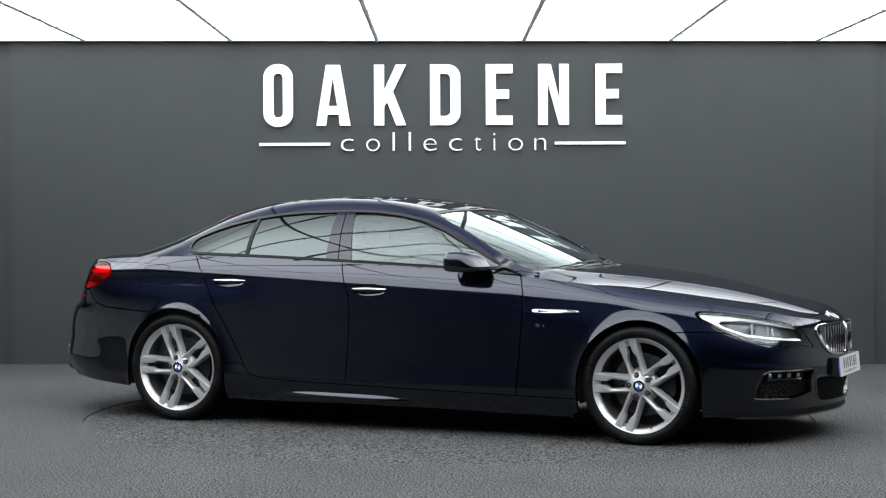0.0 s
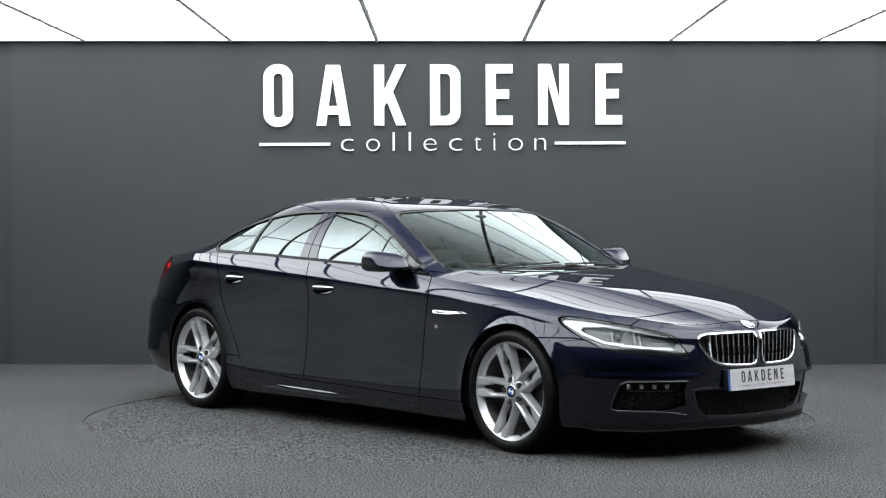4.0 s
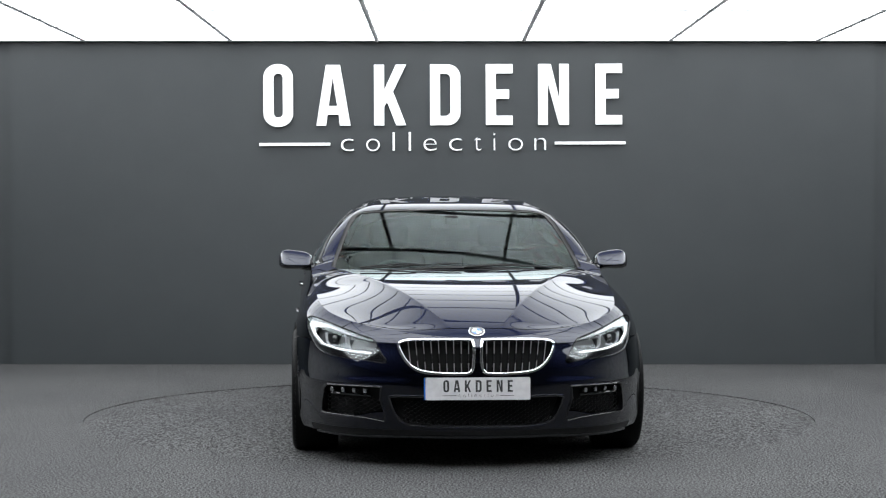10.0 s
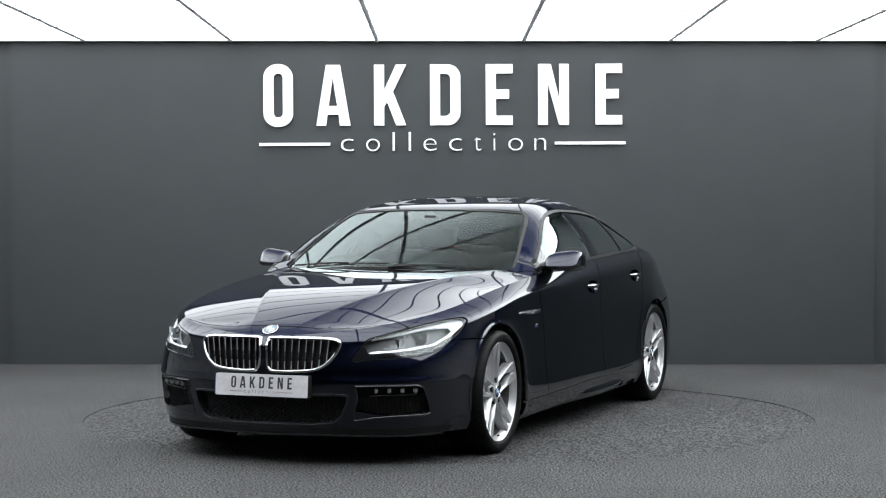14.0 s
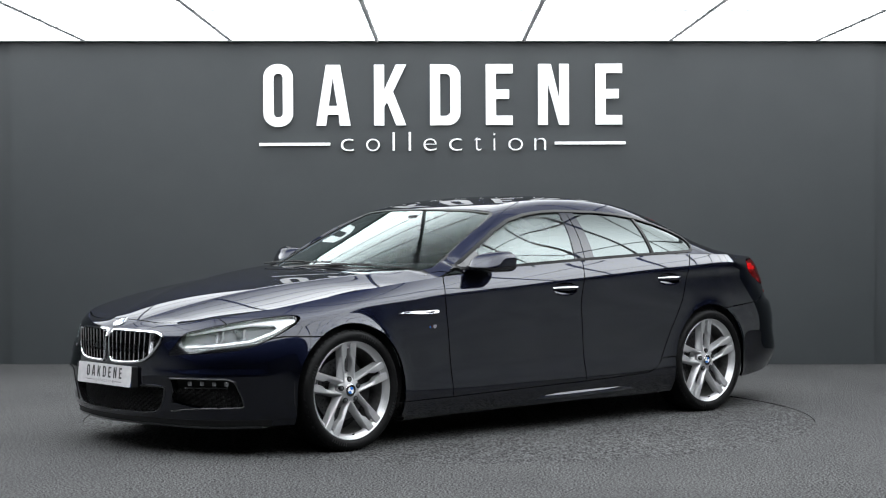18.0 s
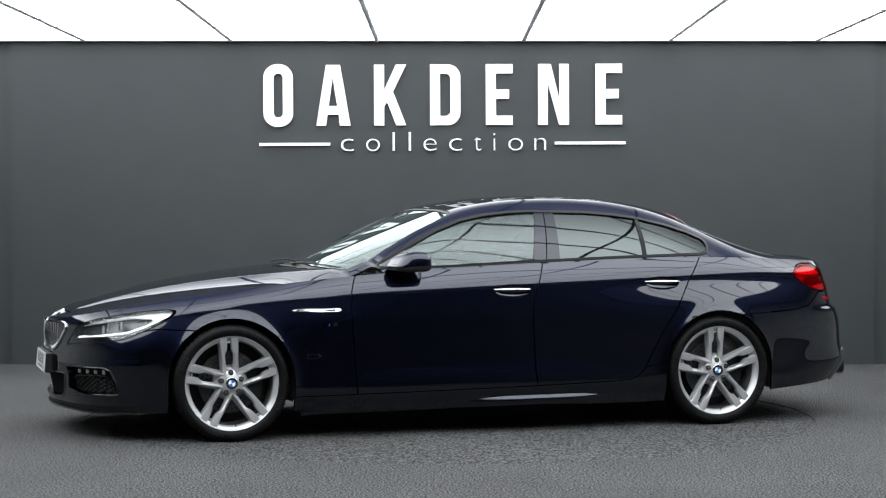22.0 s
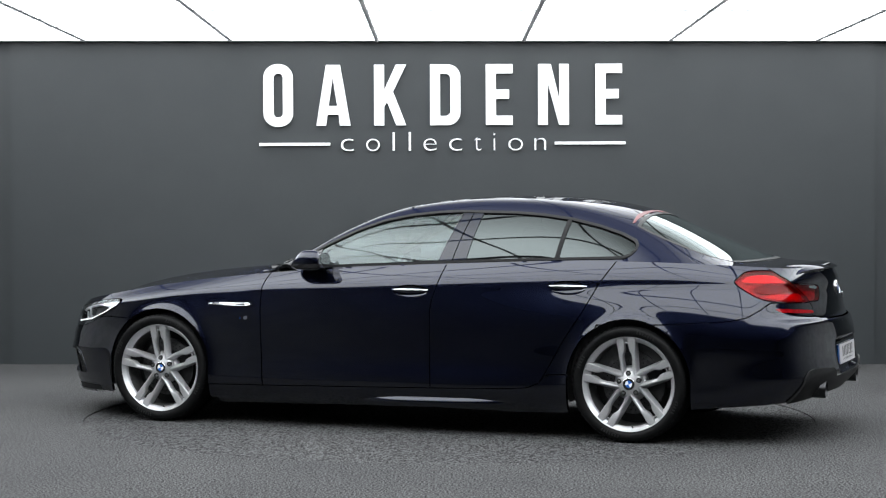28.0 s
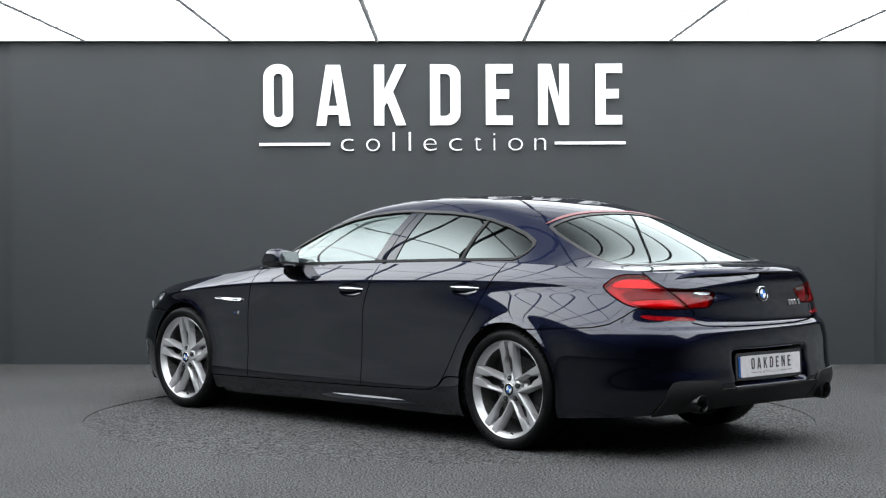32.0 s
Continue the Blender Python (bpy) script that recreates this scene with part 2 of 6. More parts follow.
# ---- the room ----
def build_room():
    # carpet round the turntable
    steps = 128
    x0, x1, y0, y1 = -7.0, 7.0, -14.0, WALL_Y + 0.3
    verts, faces = [], []
    r = RING + 0.002
    for k in range(steps):
        a = 2 * math.pi * k / steps
        c, s = math.cos(a), math.sin(a)
        verts.append((r * c, r * s, 0))
        verts.append((r * c, r * s, -0.06))
        verts.append((3.2 * c, 3.2 * s, 0))
        reach = min((x1 if c > 0 else -x0) / max(1e-6, abs(c)), (y1 if s > 0 else -y0) / max(1e-6, abs(s)))
        reach = max(reach, 3.3)
        verts.append((reach * c, reach * s, 0))
    for k in range(steps):
        j = (k + 1) % steps
        a, b = 4 * k, 4 * j
        faces += [(a, b, b + 1, a + 1), (a, a + 2, b + 2, b), (a + 2, a + 3, b + 3, b + 2)]
    floor = new("floor", mesh_of("floor", verts, faces, CARPET))
    tagged(floor, "speckled grey carpet floor round the turntable", "floor", kind="structure")
    bm = bmesh.new()
    box(bm, (-7.2, -14.2, -0.3), (7.2, WALL_Y + 0.4, -0.07))
    tagged(part("ground", bm, GAP, None), "dark slab beneath the carpet floor", "ground", kind="structure")
    # sign wall: a broad middle sheet between two flanks set slightly back
    wl, wr = -3.612, 3.537
    for name, lo, hi, dy in (("wall_north", wl, wr, 0.0), ("wall_north_west", -7.2, wl, 0.035), ("wall_north_east", wr, 7.2, 0.035)):
        bm = bmesh.new()
        box(bm, (lo, WALL_Y + dy, 0.0), (hi, WALL_Y + 0.25, CEIL + 0.3), 0.0)
        tagged(part(name, bm, WALL_PAINT, None), "matt dark grey painted display wall behind the car", "wall", kind="structure")
    # unseen walls that close the room, their greys set for the car's reflections
    for name, lo, hi in (("wall_west", (-7.2, -14.2, 0), (-7.0, WALL_Y, 3.2)), ("wall_east", (7.0, -14.2, 0), (7.2, WALL_Y, 3.2)), ("wall_south", (-7.2, -14.4, 0), (7.2, -14.2, 3.2))):
        bm = bmesh.new()
        box(bm, lo, hi)
        tagged(part(name, bm, HALL_PAINT if name == "wall_south" else SIDE_HALL, None), "plain charcoal wall closing the studio" if name == "wall_south" else "plain mid-grey side wall of the studio", "wall", kind="structure")
    bm = bmesh.new()
    box(bm, (-7.2, -14.4, CEIL + 0.03), (7.2, WALL_Y + 0.3, CEIL + 0.3))
    tagged(part("ceiling", bm, HALL_PAINT, None), "dark studio ceiling above the light panels", "ceiling", kind="structure")


PANEL_W, PANEL_D = 1.2045, 0.60
# outermost columns lie out of view, added to brighten the flanks' reflections
PANEL_X = [-0.5795 + PANEL_W * k for k in range(-4, 6)]
PANEL_ROWS = 15


def build_ceiling_lights():
    """Rows of opal light panels with broad bars between the columns."""
    first = None
    for i in range(len(PANEL_X) - 1):
        for j in range(PANEL_ROWS):
            y = WALL_Y - 0.07 - PANEL_D * j
            m = pose(PANEL_X[i] + PANEL_W / 2, y - PANEL_D / 2, CEIL)
            if first is None:
                first = tagged(new("ceiling_light"), "flat opal white glowing light panel in the ceiling", "ceiling light", "ceiling light panels")
                bm = bmesh.new()
                box(bm, (-PANEL_W / 2 + 0.018, -PANEL_D / 2 + 0.0215, 0.0), (PANEL_W / 2 - 0.018, PANEL_D / 2 - 0.0215, 0.012))
                part("diffuser", bm, PANEL, first)
                for lo in (-PANEL_D / 2, PANEL_D / 2 - 0.021):
                    bm = bmesh.new()
                    box(bm, (-PANEL_W / 2 + 0.018, lo, -0.003), (PANEL_W / 2 - 0.018, lo + 0.021, 0.028))
                    part("frame", bm, JOINT, first)
                first.matrix_basis = m
            else:
                copy_thing(first, m)
    for i, x in enumerate(PANEL_X):
        bm = bmesh.new()
        # shallow V profile, shaped to catch panel light so the bars read grey
        w = 0.018
        ends = (WALL_Y - 0.07 - PANEL_D * PANEL_ROWS, WALL_Y - 0.002)
        rows = [[bm.verts.new((x + a, y, CEIL + b)) for a, b in ((-w, 0.028), (-w, -0.001), (-0.003, -0.011), (0.003, -0.011), (w, -0.001), (w, 0.028))] for y in ends]
        for j in range(6):
            bm.faces.new((rows[0][j], rows[0][(j + 1) % 6], rows[1][(j + 1) % 6], rows[1][j]))
        bm.faces.new(rows[0])
        bm.faces.new(rows[1][::-1])
        bmesh.ops.recalc_face_normals(bm, faces=bm.faces)
        tagged(part("ceiling_bar", bm, BAR, None), "grey metal bar between columns of light panels", "ceiling bar", "ceiling bars")
    bm = bmesh.new()
    box(bm, (PANEL_X[0], WALL_Y - 0.068, CEIL - 0.004), (PANEL_X[-1], WALL_Y - 0.001, CEIL + 0.028))
    tagged(part("trim", bm, JOINT, None), "pale edge strip where light panels meet the wall", "trim", kind="structure")


# ---- the sign ----
def rounded(w, h, r, left=True, right=True, n=8):
    """A rectangle from 0, 0 to w, h with its corners rounded by r on the sides that are asked for."""
    out = []
    for cx, cy, a0, on in ((w - r, r, -90, right), (w - r, h - r, 0, right), (r, h - r, 90, left), (r, r, 180, left)):
        if on:
            out += [(cx + r * math.cos(radians(a0 + 90 * k / n)), cy + r * math.sin(radians(a0 + 90 * k / n))) for k in range(n + 1)]
        else:
            out.append({-90: (w, 0), 0: (w, h), 90: (0, h), 180: (0, 0)}[a0])
    return out


def ring_faces(bm, outer, inner, depth, at):
    """An outline with a hole, both with as many points."""
    n = len(outer)
    v = [[bm.verts.new(at @ Vector((x, y, z))) for x, y in line] for line in (outer, inner) for z in (0, depth)]
    for i in range(n):
        j = (i + 1) % n
        bm.faces.new((v[1][i], v[1][j], v[3][j], v[3][i]))
        bm.faces.new((v[0][j], v[0][i], v[2][i], v[2][j]))
        bm.faces.new((v[0][i], v[0][j], v[1][j], v[1][i]))
        bm.faces.new((v[2][j], v[2][i], v[3][i], v[3][j]))


def letter(bm, ch, w, h, s, depth, at):
    """A bold narrow capital, w wide, h high, with strokes s thick."""
    t = s * 0.92
    if ch in "OD":
        r = w * 0.46 if ch == "O" else w * 0.42
        outer = rounded(w, h, r, ch == "O", True)
        inner = rounded(w - 2 * s, h - 2 * t, max(0.004, (w - 2 * s) * 0.48), ch == "O", True)
        ring_faces(bm, outer, [(x + s, y + t) for x, y in inner], depth, at)
    elif ch == "E":
        prism(bm, [(0, 0), (w, 0), (w, t), (s, t), (s, h * 0.43), (w * 0.87, h * 0.43), (w * 0.87, h * 0.43 + t), (s, h * 0.43 + t), (s, h - t), (w, h - t), (w, h), (0, h)], depth, at)
    elif ch == "N":
        prism(bm, [(0, 0), (s * 0.95, 0), (s * 0.95, h * 0.69), (w * 0.68, 0), (w, 0), (w, h), (w - s * 0.95, h), (w - s * 0.95, h * 0.42), (w * 0.41, h), (0, h)], depth, at)
    elif ch == "K":
        prism(bm, [(0, 0), (s, 0), (s, h * 0.31), (s + w * 0.085, h * 0.385), (w * 0.69, 0), (w, 0), (w * 0.59, h * 0.555), (w, h), (w * 0.68, h), (s, h * 0.58), (s, h), (0, h)], depth, at)
    elif ch == "A":
        prism(bm, [(0, 0), (w * 0.28, 0), (w * 0.325, h * 0.18), (w * 0.655, h * 0.18), (w * 0.69, 0), (w, 0), (w * 0.70, h), (w * 0.285, h)][:3] + [(w * 0.362, h * 0.323), (w * 0.48, h * 0.80), (w * 0.285, h)], depth, at)
        prism(bm, [(w, 0), (w * 0.70, h), (w * 0.285, h), (w * 0.48, h * 0.80), (w * 0.61, h * 0.323), (w * 0.655, h * 0.18), (w * 0.69, 0)], depth, at)
        prism(bm, [(w * 0.325, h * 0.18), (w * 0.655, h * 0.18), (w * 0.61, h * 0.323), (w * 0.362, h * 0.323)], depth, at)
    bmesh.ops.recalc_face_normals(bm, faces=bm.faces)


def glyph(ch, size, depth, mat):
    """One character in the built-in font as a mesh, and its width."""
    cu = bpy.data.curves.new("glyph", "FONT")
    cu.body, cu.size, cu.extrude, cu.offset = ch, size, depth / 2, -0.020 * size
    ob = bpy.data.objects.new("glyph", cu)
    scene.collection.objects.link(ob)
    me = bpy.data.meshes.new_from_object(ob.evaluated_get(bpy.context.evaluated_depsgraph_get()))
    bpy.data.objects.remove(ob)
    bpy.data.curves.remove(cu)
    me.materials.clear()
    me.materials.append(mat)
    return me


# letters of the name: first and last edge in units of the whole width, shared by the wall sign and the number plates
NAME = (("O", 0.0121, 0.0925), ("A", 0.1563, 0.2493), ("K", 0.3140, 0.4016), ("D", 0.4668, 0.5497), ("E", 0.6190, 0.6921), ("N", 0.7618, 0.8456), ("E", 0.9184, 0.9908))
SMALL = (("c", 0.2230, 0.259), ("o", 0.2920, 0.3290), ("l", 0.3640, 0.3700), ("l", 0.4080, 0.4140), ("e", 0.4485, 0.4850), ("c", 0.5185, 0.5555), ("t", 0.5875, 0.6065), ("i", 0.6395, 0.6445), ("o", 0.6805, 0.7195), ("n", 0.7515, 0.7830))


def lettering(parent, width, at, mat, depth, bars=True):
    """The two lines of the sign, width across, in the x-y plane of at, with its origin at the left end of the thin line."""
    k = width
    for ch, a, b in NAME:
        bm = bmesh.new()
        over = 0.0025 if ch == "O" else 0
        letter(bm, ch, (b - a) * k, (0.1655 + 2 * over) * k, 0.0275 * k, depth, at @ Matrix.Translation((a * k, (0.0507 - over) * k, 0)))
        part("letter", bm, mat, parent)
    for ch, a, b in SMALL:
        me = glyph(ch, 0.0770 * k, depth, mat)
        xs = np.array([v.co[:] for v in me.vertices])
        lo, hi = xs.min(0), xs.max(0)
        me.transform(at @ Matrix.Translation((a * k, -0.0195 * k, depth / 2)) @ Matrix.Diagonal(((b - a) * k / (hi[0] - lo[0]), 1, 1, 1)) @ Matrix.Translation((-lo[0], 0, 0)))
        part("small_letter", me, mat, parent)
    if bars:
        for a, b in ((0.0, 0.1935), (0.8070, 1.0)):
            bm = bmesh.new()
            prism(bm, [(a * k, -0.0035 * k), (b * k, -0.0035 * k), (b * k, 0.0042 * k), (a * k, 0.0042 * k)], depth, at)
            bmesh.ops.recalc_face_normals(bm, faces=bm.faces)
            part("thin_line", bm, mat, parent)


def build_sign():
    sign = tagged(new("wall_sign"), "white raised lettering reading OAKDENE collection on the grey wall", "sign")
    at = Matrix(((1, 0, 0, 0), (0, 0, -1, 0), (0, 1, 0, 0), (0, 0, 0, 1)))
    lettering(sign, 3.022, pose(0, -0.006, 0, 0, -0.25, 0) @ at, LETTER, 0.03)
    for o in list(sign.children):
        o.location.y = 0
    sign.matrix_basis = pose(-1.553, WALL_Y, 1.820)


# ---- the car's outer skin ----
# Car space: x forward from the middle of the wheelbase, y to the car's left, z up.
# s runs along the half outline from the nose (0) round the flank to the tail.
OUTLINE = ((2.440, 0.0), (2.428, 0.2), (2.375, 0.42), (2.265, 0.655), (2.09, 0.805), (1.87, 0.895), (1.48, 0.936), (1.0, 0.940), (0.0, 0.944), (-0.9, 0.944), (-1.48, 0.944), (-1.9, 0.920), (-2.2, 0.855), (-2.395, 0.752), (-2.508, 0.548), (-2.558, 0.28), (-2.570, 0.0))
_len = np.concatenate([[0], np.cumsum([math.dist(a, b) for a, b in zip(OUTLINE, OUTLINE[1:])])])
OUT_X = Spline(*[(l, p[0]) for l, p in zip(_len, OUTLINE)], (-_len[1], OUTLINE[1][0]), (_len[-1] * 2 - _len[-2], OUTLINE[-2][0]))
OUT_Y = Spline(*[(l, p[1]) for l, p in zip(_len, OUTLINE)], (-_len[1], -OUTLINE[1][1]), (_len[-1] * 2 - _len[-2], -OUTLINE[-2][1]))
S_END = float(_len[-1])

class Faired:
    """A curve drawn through pairs like a Spline, then faired over a length."""

    def __init__(self, length, *pairs):
        c = Spline(*pairs)
        self.x = np.linspace(c.x[0], c.x[-1], 1501)
        h = self.x[1] - self.x[0]
        k = int(3 * length / h)
        w = np.exp(-0.5 * (np.arange(-k, k + 1) * h / length) ** 2)
        y = c(self.x)
        y = np.concatenate([2 * y[0] - y[k:0:-1], y, 2 * y[-1] - y[-2:-k - 2:-1]])
        self.y = np.convolve(y, w / w.sum(), "valid")

    def __call__(self, t):
        return np.interp(t, self.x, self.y)


# heights of the section's keys along s
Z_LOW = Faired(0.09, (0, 0.168), (0.45, 0.166), (0.75, 0.160), (1.1, 0.165), (1.6, 0.16), (3.0, 0.155), (4.4, 0.16), (4.95, 0.205), (5.3, 0.228), (5.6, 0.255), (S_END, 0.272))
Z_CREASE = Faired(0.09, (0, 0.600), (0.45, 0.615), (0.95, 0.665), (1.3, 0.72), (1.6, 0.765), (2.0, 0.795), (3.0, 0.825), (3.9, 0.858), (4.6, 0.878), (5.1, 0.875), (5.5, 0.865), (S_END, 0.86))
Z_TOP = Faired(0.09, (0, 0.662), (0.25, 0.672), (0.55, 0.706), (0.95, 0.754), (1.3, 0.803), (1.6, 0.847), (2.0, 0.893), (2.35, 0.925), (2.7, 0.945), (3.3, 0.974), (3.9, 0.996), (4.4, 1.008), (4.8, 1.000), (5.15, 0.985), (5.45, 0.972), (5.75, 0.972), (S_END, 0.978))
# set-backs from the outline at the keys
D_LOW = Faired(0.09, (0, 0.045), (0.6, 0.062), (0.95, 0.058), (1.2, 0.040), (1.6, 0.03), (3.0, 0.035), (4.4, 0.04), (4.9, 0.03), (5.15, 0.035), (5.5, 0.07), (S_END, 0.08))
D_MID = Faired(0.09, (0, 0.030), (0.6, 0.032), (0.95, 0.030), (1.2, 0.016), (1.6, 0.002), (2.0, -0.006), (2.3, -0.008), (3.0, -0.008), (3.9, -0.006), (4.4, 0.002), (5.1, 0.012), (5.5, 0.006), (S_END, 0.004))
D_WAIST = Faired(0.09, (0, 0.004), (0.6, 0.007), (1.1, 0.010), (1.6, 0.006), (2.0, 0.004), (2.35, 0.009), (3.0, 0.011), (3.9, 0.008), (4.5, 0.001), (5.1, 0.010), (5.5, 0.020), (S_END, 0.020))
D_HIP = Faired(0.09, (0, 0.012), (0.6, 0.02), (1.1, 0.026), (1.6, 0.016), (2.0, 0.0155), (2.35, 0.017), (3.0, 0.018), (3.9, 0.019), (4.5, 0.018), (5.1, 0.048), (5.5, 0.068), (S_END, 0.062))
D_CREASE = Faired(0.09, (0, 0.012), (0.6, 0.05), (0.95, 0.06), (1.3, 0.046), (1.6, 0.036), (2.0, 0.037), (2.4, 0.030), (3.0, 0.031), (3.7, 0.036), (4.1, 0.045), (4.5, 0.056), (5.1, 0.098), (5.5, 0.122), (S_END, 0.092))
D_TOP = Faired(0.09, (0, 0.045), (0.25, 0.055), (0.6, 0.105), (0.95, 0.135), (1.3, 0.135), (1.6, 0.125), (2.0, 0.105), (2.4, 0.092), (3.0, 0.086), (3.9, 0.092), (4.4, 0.104), (4.8, 0.124), (5.15, 0.170), (5.5, 0.176), (S_END, 0.126))

# centre line: bonnet, roof with both screens, boot
BONNET = Spline((2.40, 0.663), (2.347, 0.690), (2.224, 0.736), (2.047, 0.790), (1.869, 0.835), (1.692, 0.870), (1.514, 0.897), (1.337, 0.919), (1.159, 0.937), (0.982, 0.951), (0.6, 0.972))
ROOF = Spline((1.1, 0.897), (0.95, 0.962), (0.627, 1.100), (0.449, 1.176), (0.272, 1.248), (0.10, 1.307), (-0.083, 1.343), (-0.261, 1.366), (-0.438, 1.378), (-0.616, 1.382), (-0.793, 1.378), (-0.971, 1.366), (-1.148, 1.344), (-1.326, 1.308), (-1.503, 1.250), (-1.681, 1.172), (-1.858, 1.094), (-2.036, 1.018), (-2.2, 0.95))
BOOT = Spline((-1.9, 1.000), (-2.08, 1.000), (-2.2, 0.994), (-2.33, 0.990), (-2.48, 0.990))
# roof rail and pillars
RAIL_Z = Faired(0.06, (0.74, 0.945), (0.62, 1.003), (0.444, 1.112), (0.25, 1.214), (0.085, 1.282), (-0.08, 1.322), (-0.25, 1.343), (-0.42, 1.354), (-0.59, 1.356), (-0.77, 1.350), (-0.94, 1.334), (-1.10, 1.304), (-1.27, 1.254), (-1.43, 1.190), (-1.62, 1.102), (-1.80, 1.035), (-2.0, 0.995))
RAIL_Y = Faired(0.06, (0.74, 0.800), (0.62, 0.782), (0.444, 0.738), (0.25, 0.678), (0.085, 0.622), (-0.08, 0.575), (-0.25, 0.548), (-0.42, 0.536), (-0.59, 0.532), (-0.77, 0.534), (-0.94, 0.540), (-1.10, 0.550), (-1.27, 0.566), (-1.43, 0.592), (-1.62, 0.638), (-1.80, 0.682), (-2.0, 0.720))


def eased(v, lo, hi):
    u = np.clip((v - lo) / (hi - lo), 0, 1)
    return u * u * (3 - 2 * u)


def flank_point(s):
    """x, y and plan normal of the outline at s."""
    e = 1e-3
    dx, dy = (OUT_X(s + e) - OUT_X(s - e)), (OUT_Y(s + e) - OUT_Y(s - e))
    n = np.hypot(dx, dy)
    return OUT_X(s), OUT_Y(s), dy / n, -dx / n


def stations():
    """Steps along s, closer at the ends."""
    return np.concatenate([np.linspace(0, 1.2, 60)[:-1], np.linspace(1.2, 5.0, 280)[:-1], np.linspace(5.0, S_END, 64)])


HUB = 0.327
AXLES = (1.484, -1.484)
V_LOW, V_UP = 72, 96


def section_lower(s):
    """Flank from the sill to the belt: set-backs joined by smooth curves, with a crease between."""
    low, crease, top = float(Z_LOW(s)), float(Z_CREASE(s)), float(Z_TOP(s))
    high = crease - low
    z_mid, z_hip = low + 0.16 * high, low + 0.52 * high
    foot, waist = float(D_MID(s)), float(D_WAIST(s))
    d = Spline((low + 0.36 * high, foot + 0.62 * (waist - foot)), (low - 0.06, float(D_LOW(s)) + 0.05), (low, float(D_LOW(s))), (z_mid, float(D_MID(s))), (z_hip, float(D_WAIST(s))), (low + 0.8 * (crease - low), float(D_HIP(s))), (crease, float(D_CREASE(s))))
    zs = np.linspace(low, crease, 54)
    ds = d(zs)
    # ledge of the rear bumper under the boot lid
    ds = ds + 0.020 * float(eased(s, 5.15, 5.45)) * eased(zs, 0.672, 0.700) * (1 - eased(zs, 0.71, 0.84))
    # ledge of the front bumper above the side intakes
    ds = ds - 0.006 * float(eased(s, 0.30, 0.42)) * float(1 - eased(s, 0.95, 1.12)) * eased(zs, 0.385, 0.425) * (1 - eased(zs, 0.432, 0.470))
    up = np.linspace(0, 1, V_LOW - 53)[1:]
    bulge = 0.020 * np.sin(np.pi * up)
    zu = crease + (top - crease) * up
    du = float(D_CREASE(s)) + (float(D_TOP(s)) - float(D_CREASE(s))) * up ** 1.5 - bulge * (top - crease) * 1.2
    z, dd = np.concatenate([zs, zu]), np.concatenate([ds, du])
    for _ in range(3):
        dd[51:57] = 0.25 * dd[50:56] + 0.5 * dd[51:57] + 0.25 * dd[52:58]
    return z, dd


def bonnet_section(x, y, y4, z4, zc):
    """A flatter middle between two creases that spread from the grille to the pillars, and falling sides."""
    fold = min(max(0.13 + 0.50 * (2.30 - x) / 1.35, 0.02), 0.66)
    fold = min(fold, y4 * 0.85)
    keep = float(eased(x, 2.40, 2.20))
    a = np.abs(y)
    crown = (zc - z4) * 0.12 * (a / max(fold, 1e-3)) ** 2
    side = (zc - z4) * (0.12 + 0.88 * np.clip((a - fold) / max(1e-3, y4 - fold), 0, 1) ** 1.12)
    blend = 1 / (1 + np.exp(-(a - fold) / 0.006))
    creased = zc - (crown * (1 - blend) + side * blend)
    out = np.clip((a - fold) / max(1e-3, y4 - fold), 0, 1)
    dome = 0.016 * float(eased(x, 1.0, 1.35))
    creased = creased - dome * blend * (1 - np.exp(-np.maximum(0, a - fold) / 0.10)) * (1 - out ** 2.5)
    plain = zc - (zc - z4) * np.clip(a / max(1e-3, y4), 0, 1) ** 2.2
    return plain + (creased - plain) * keep


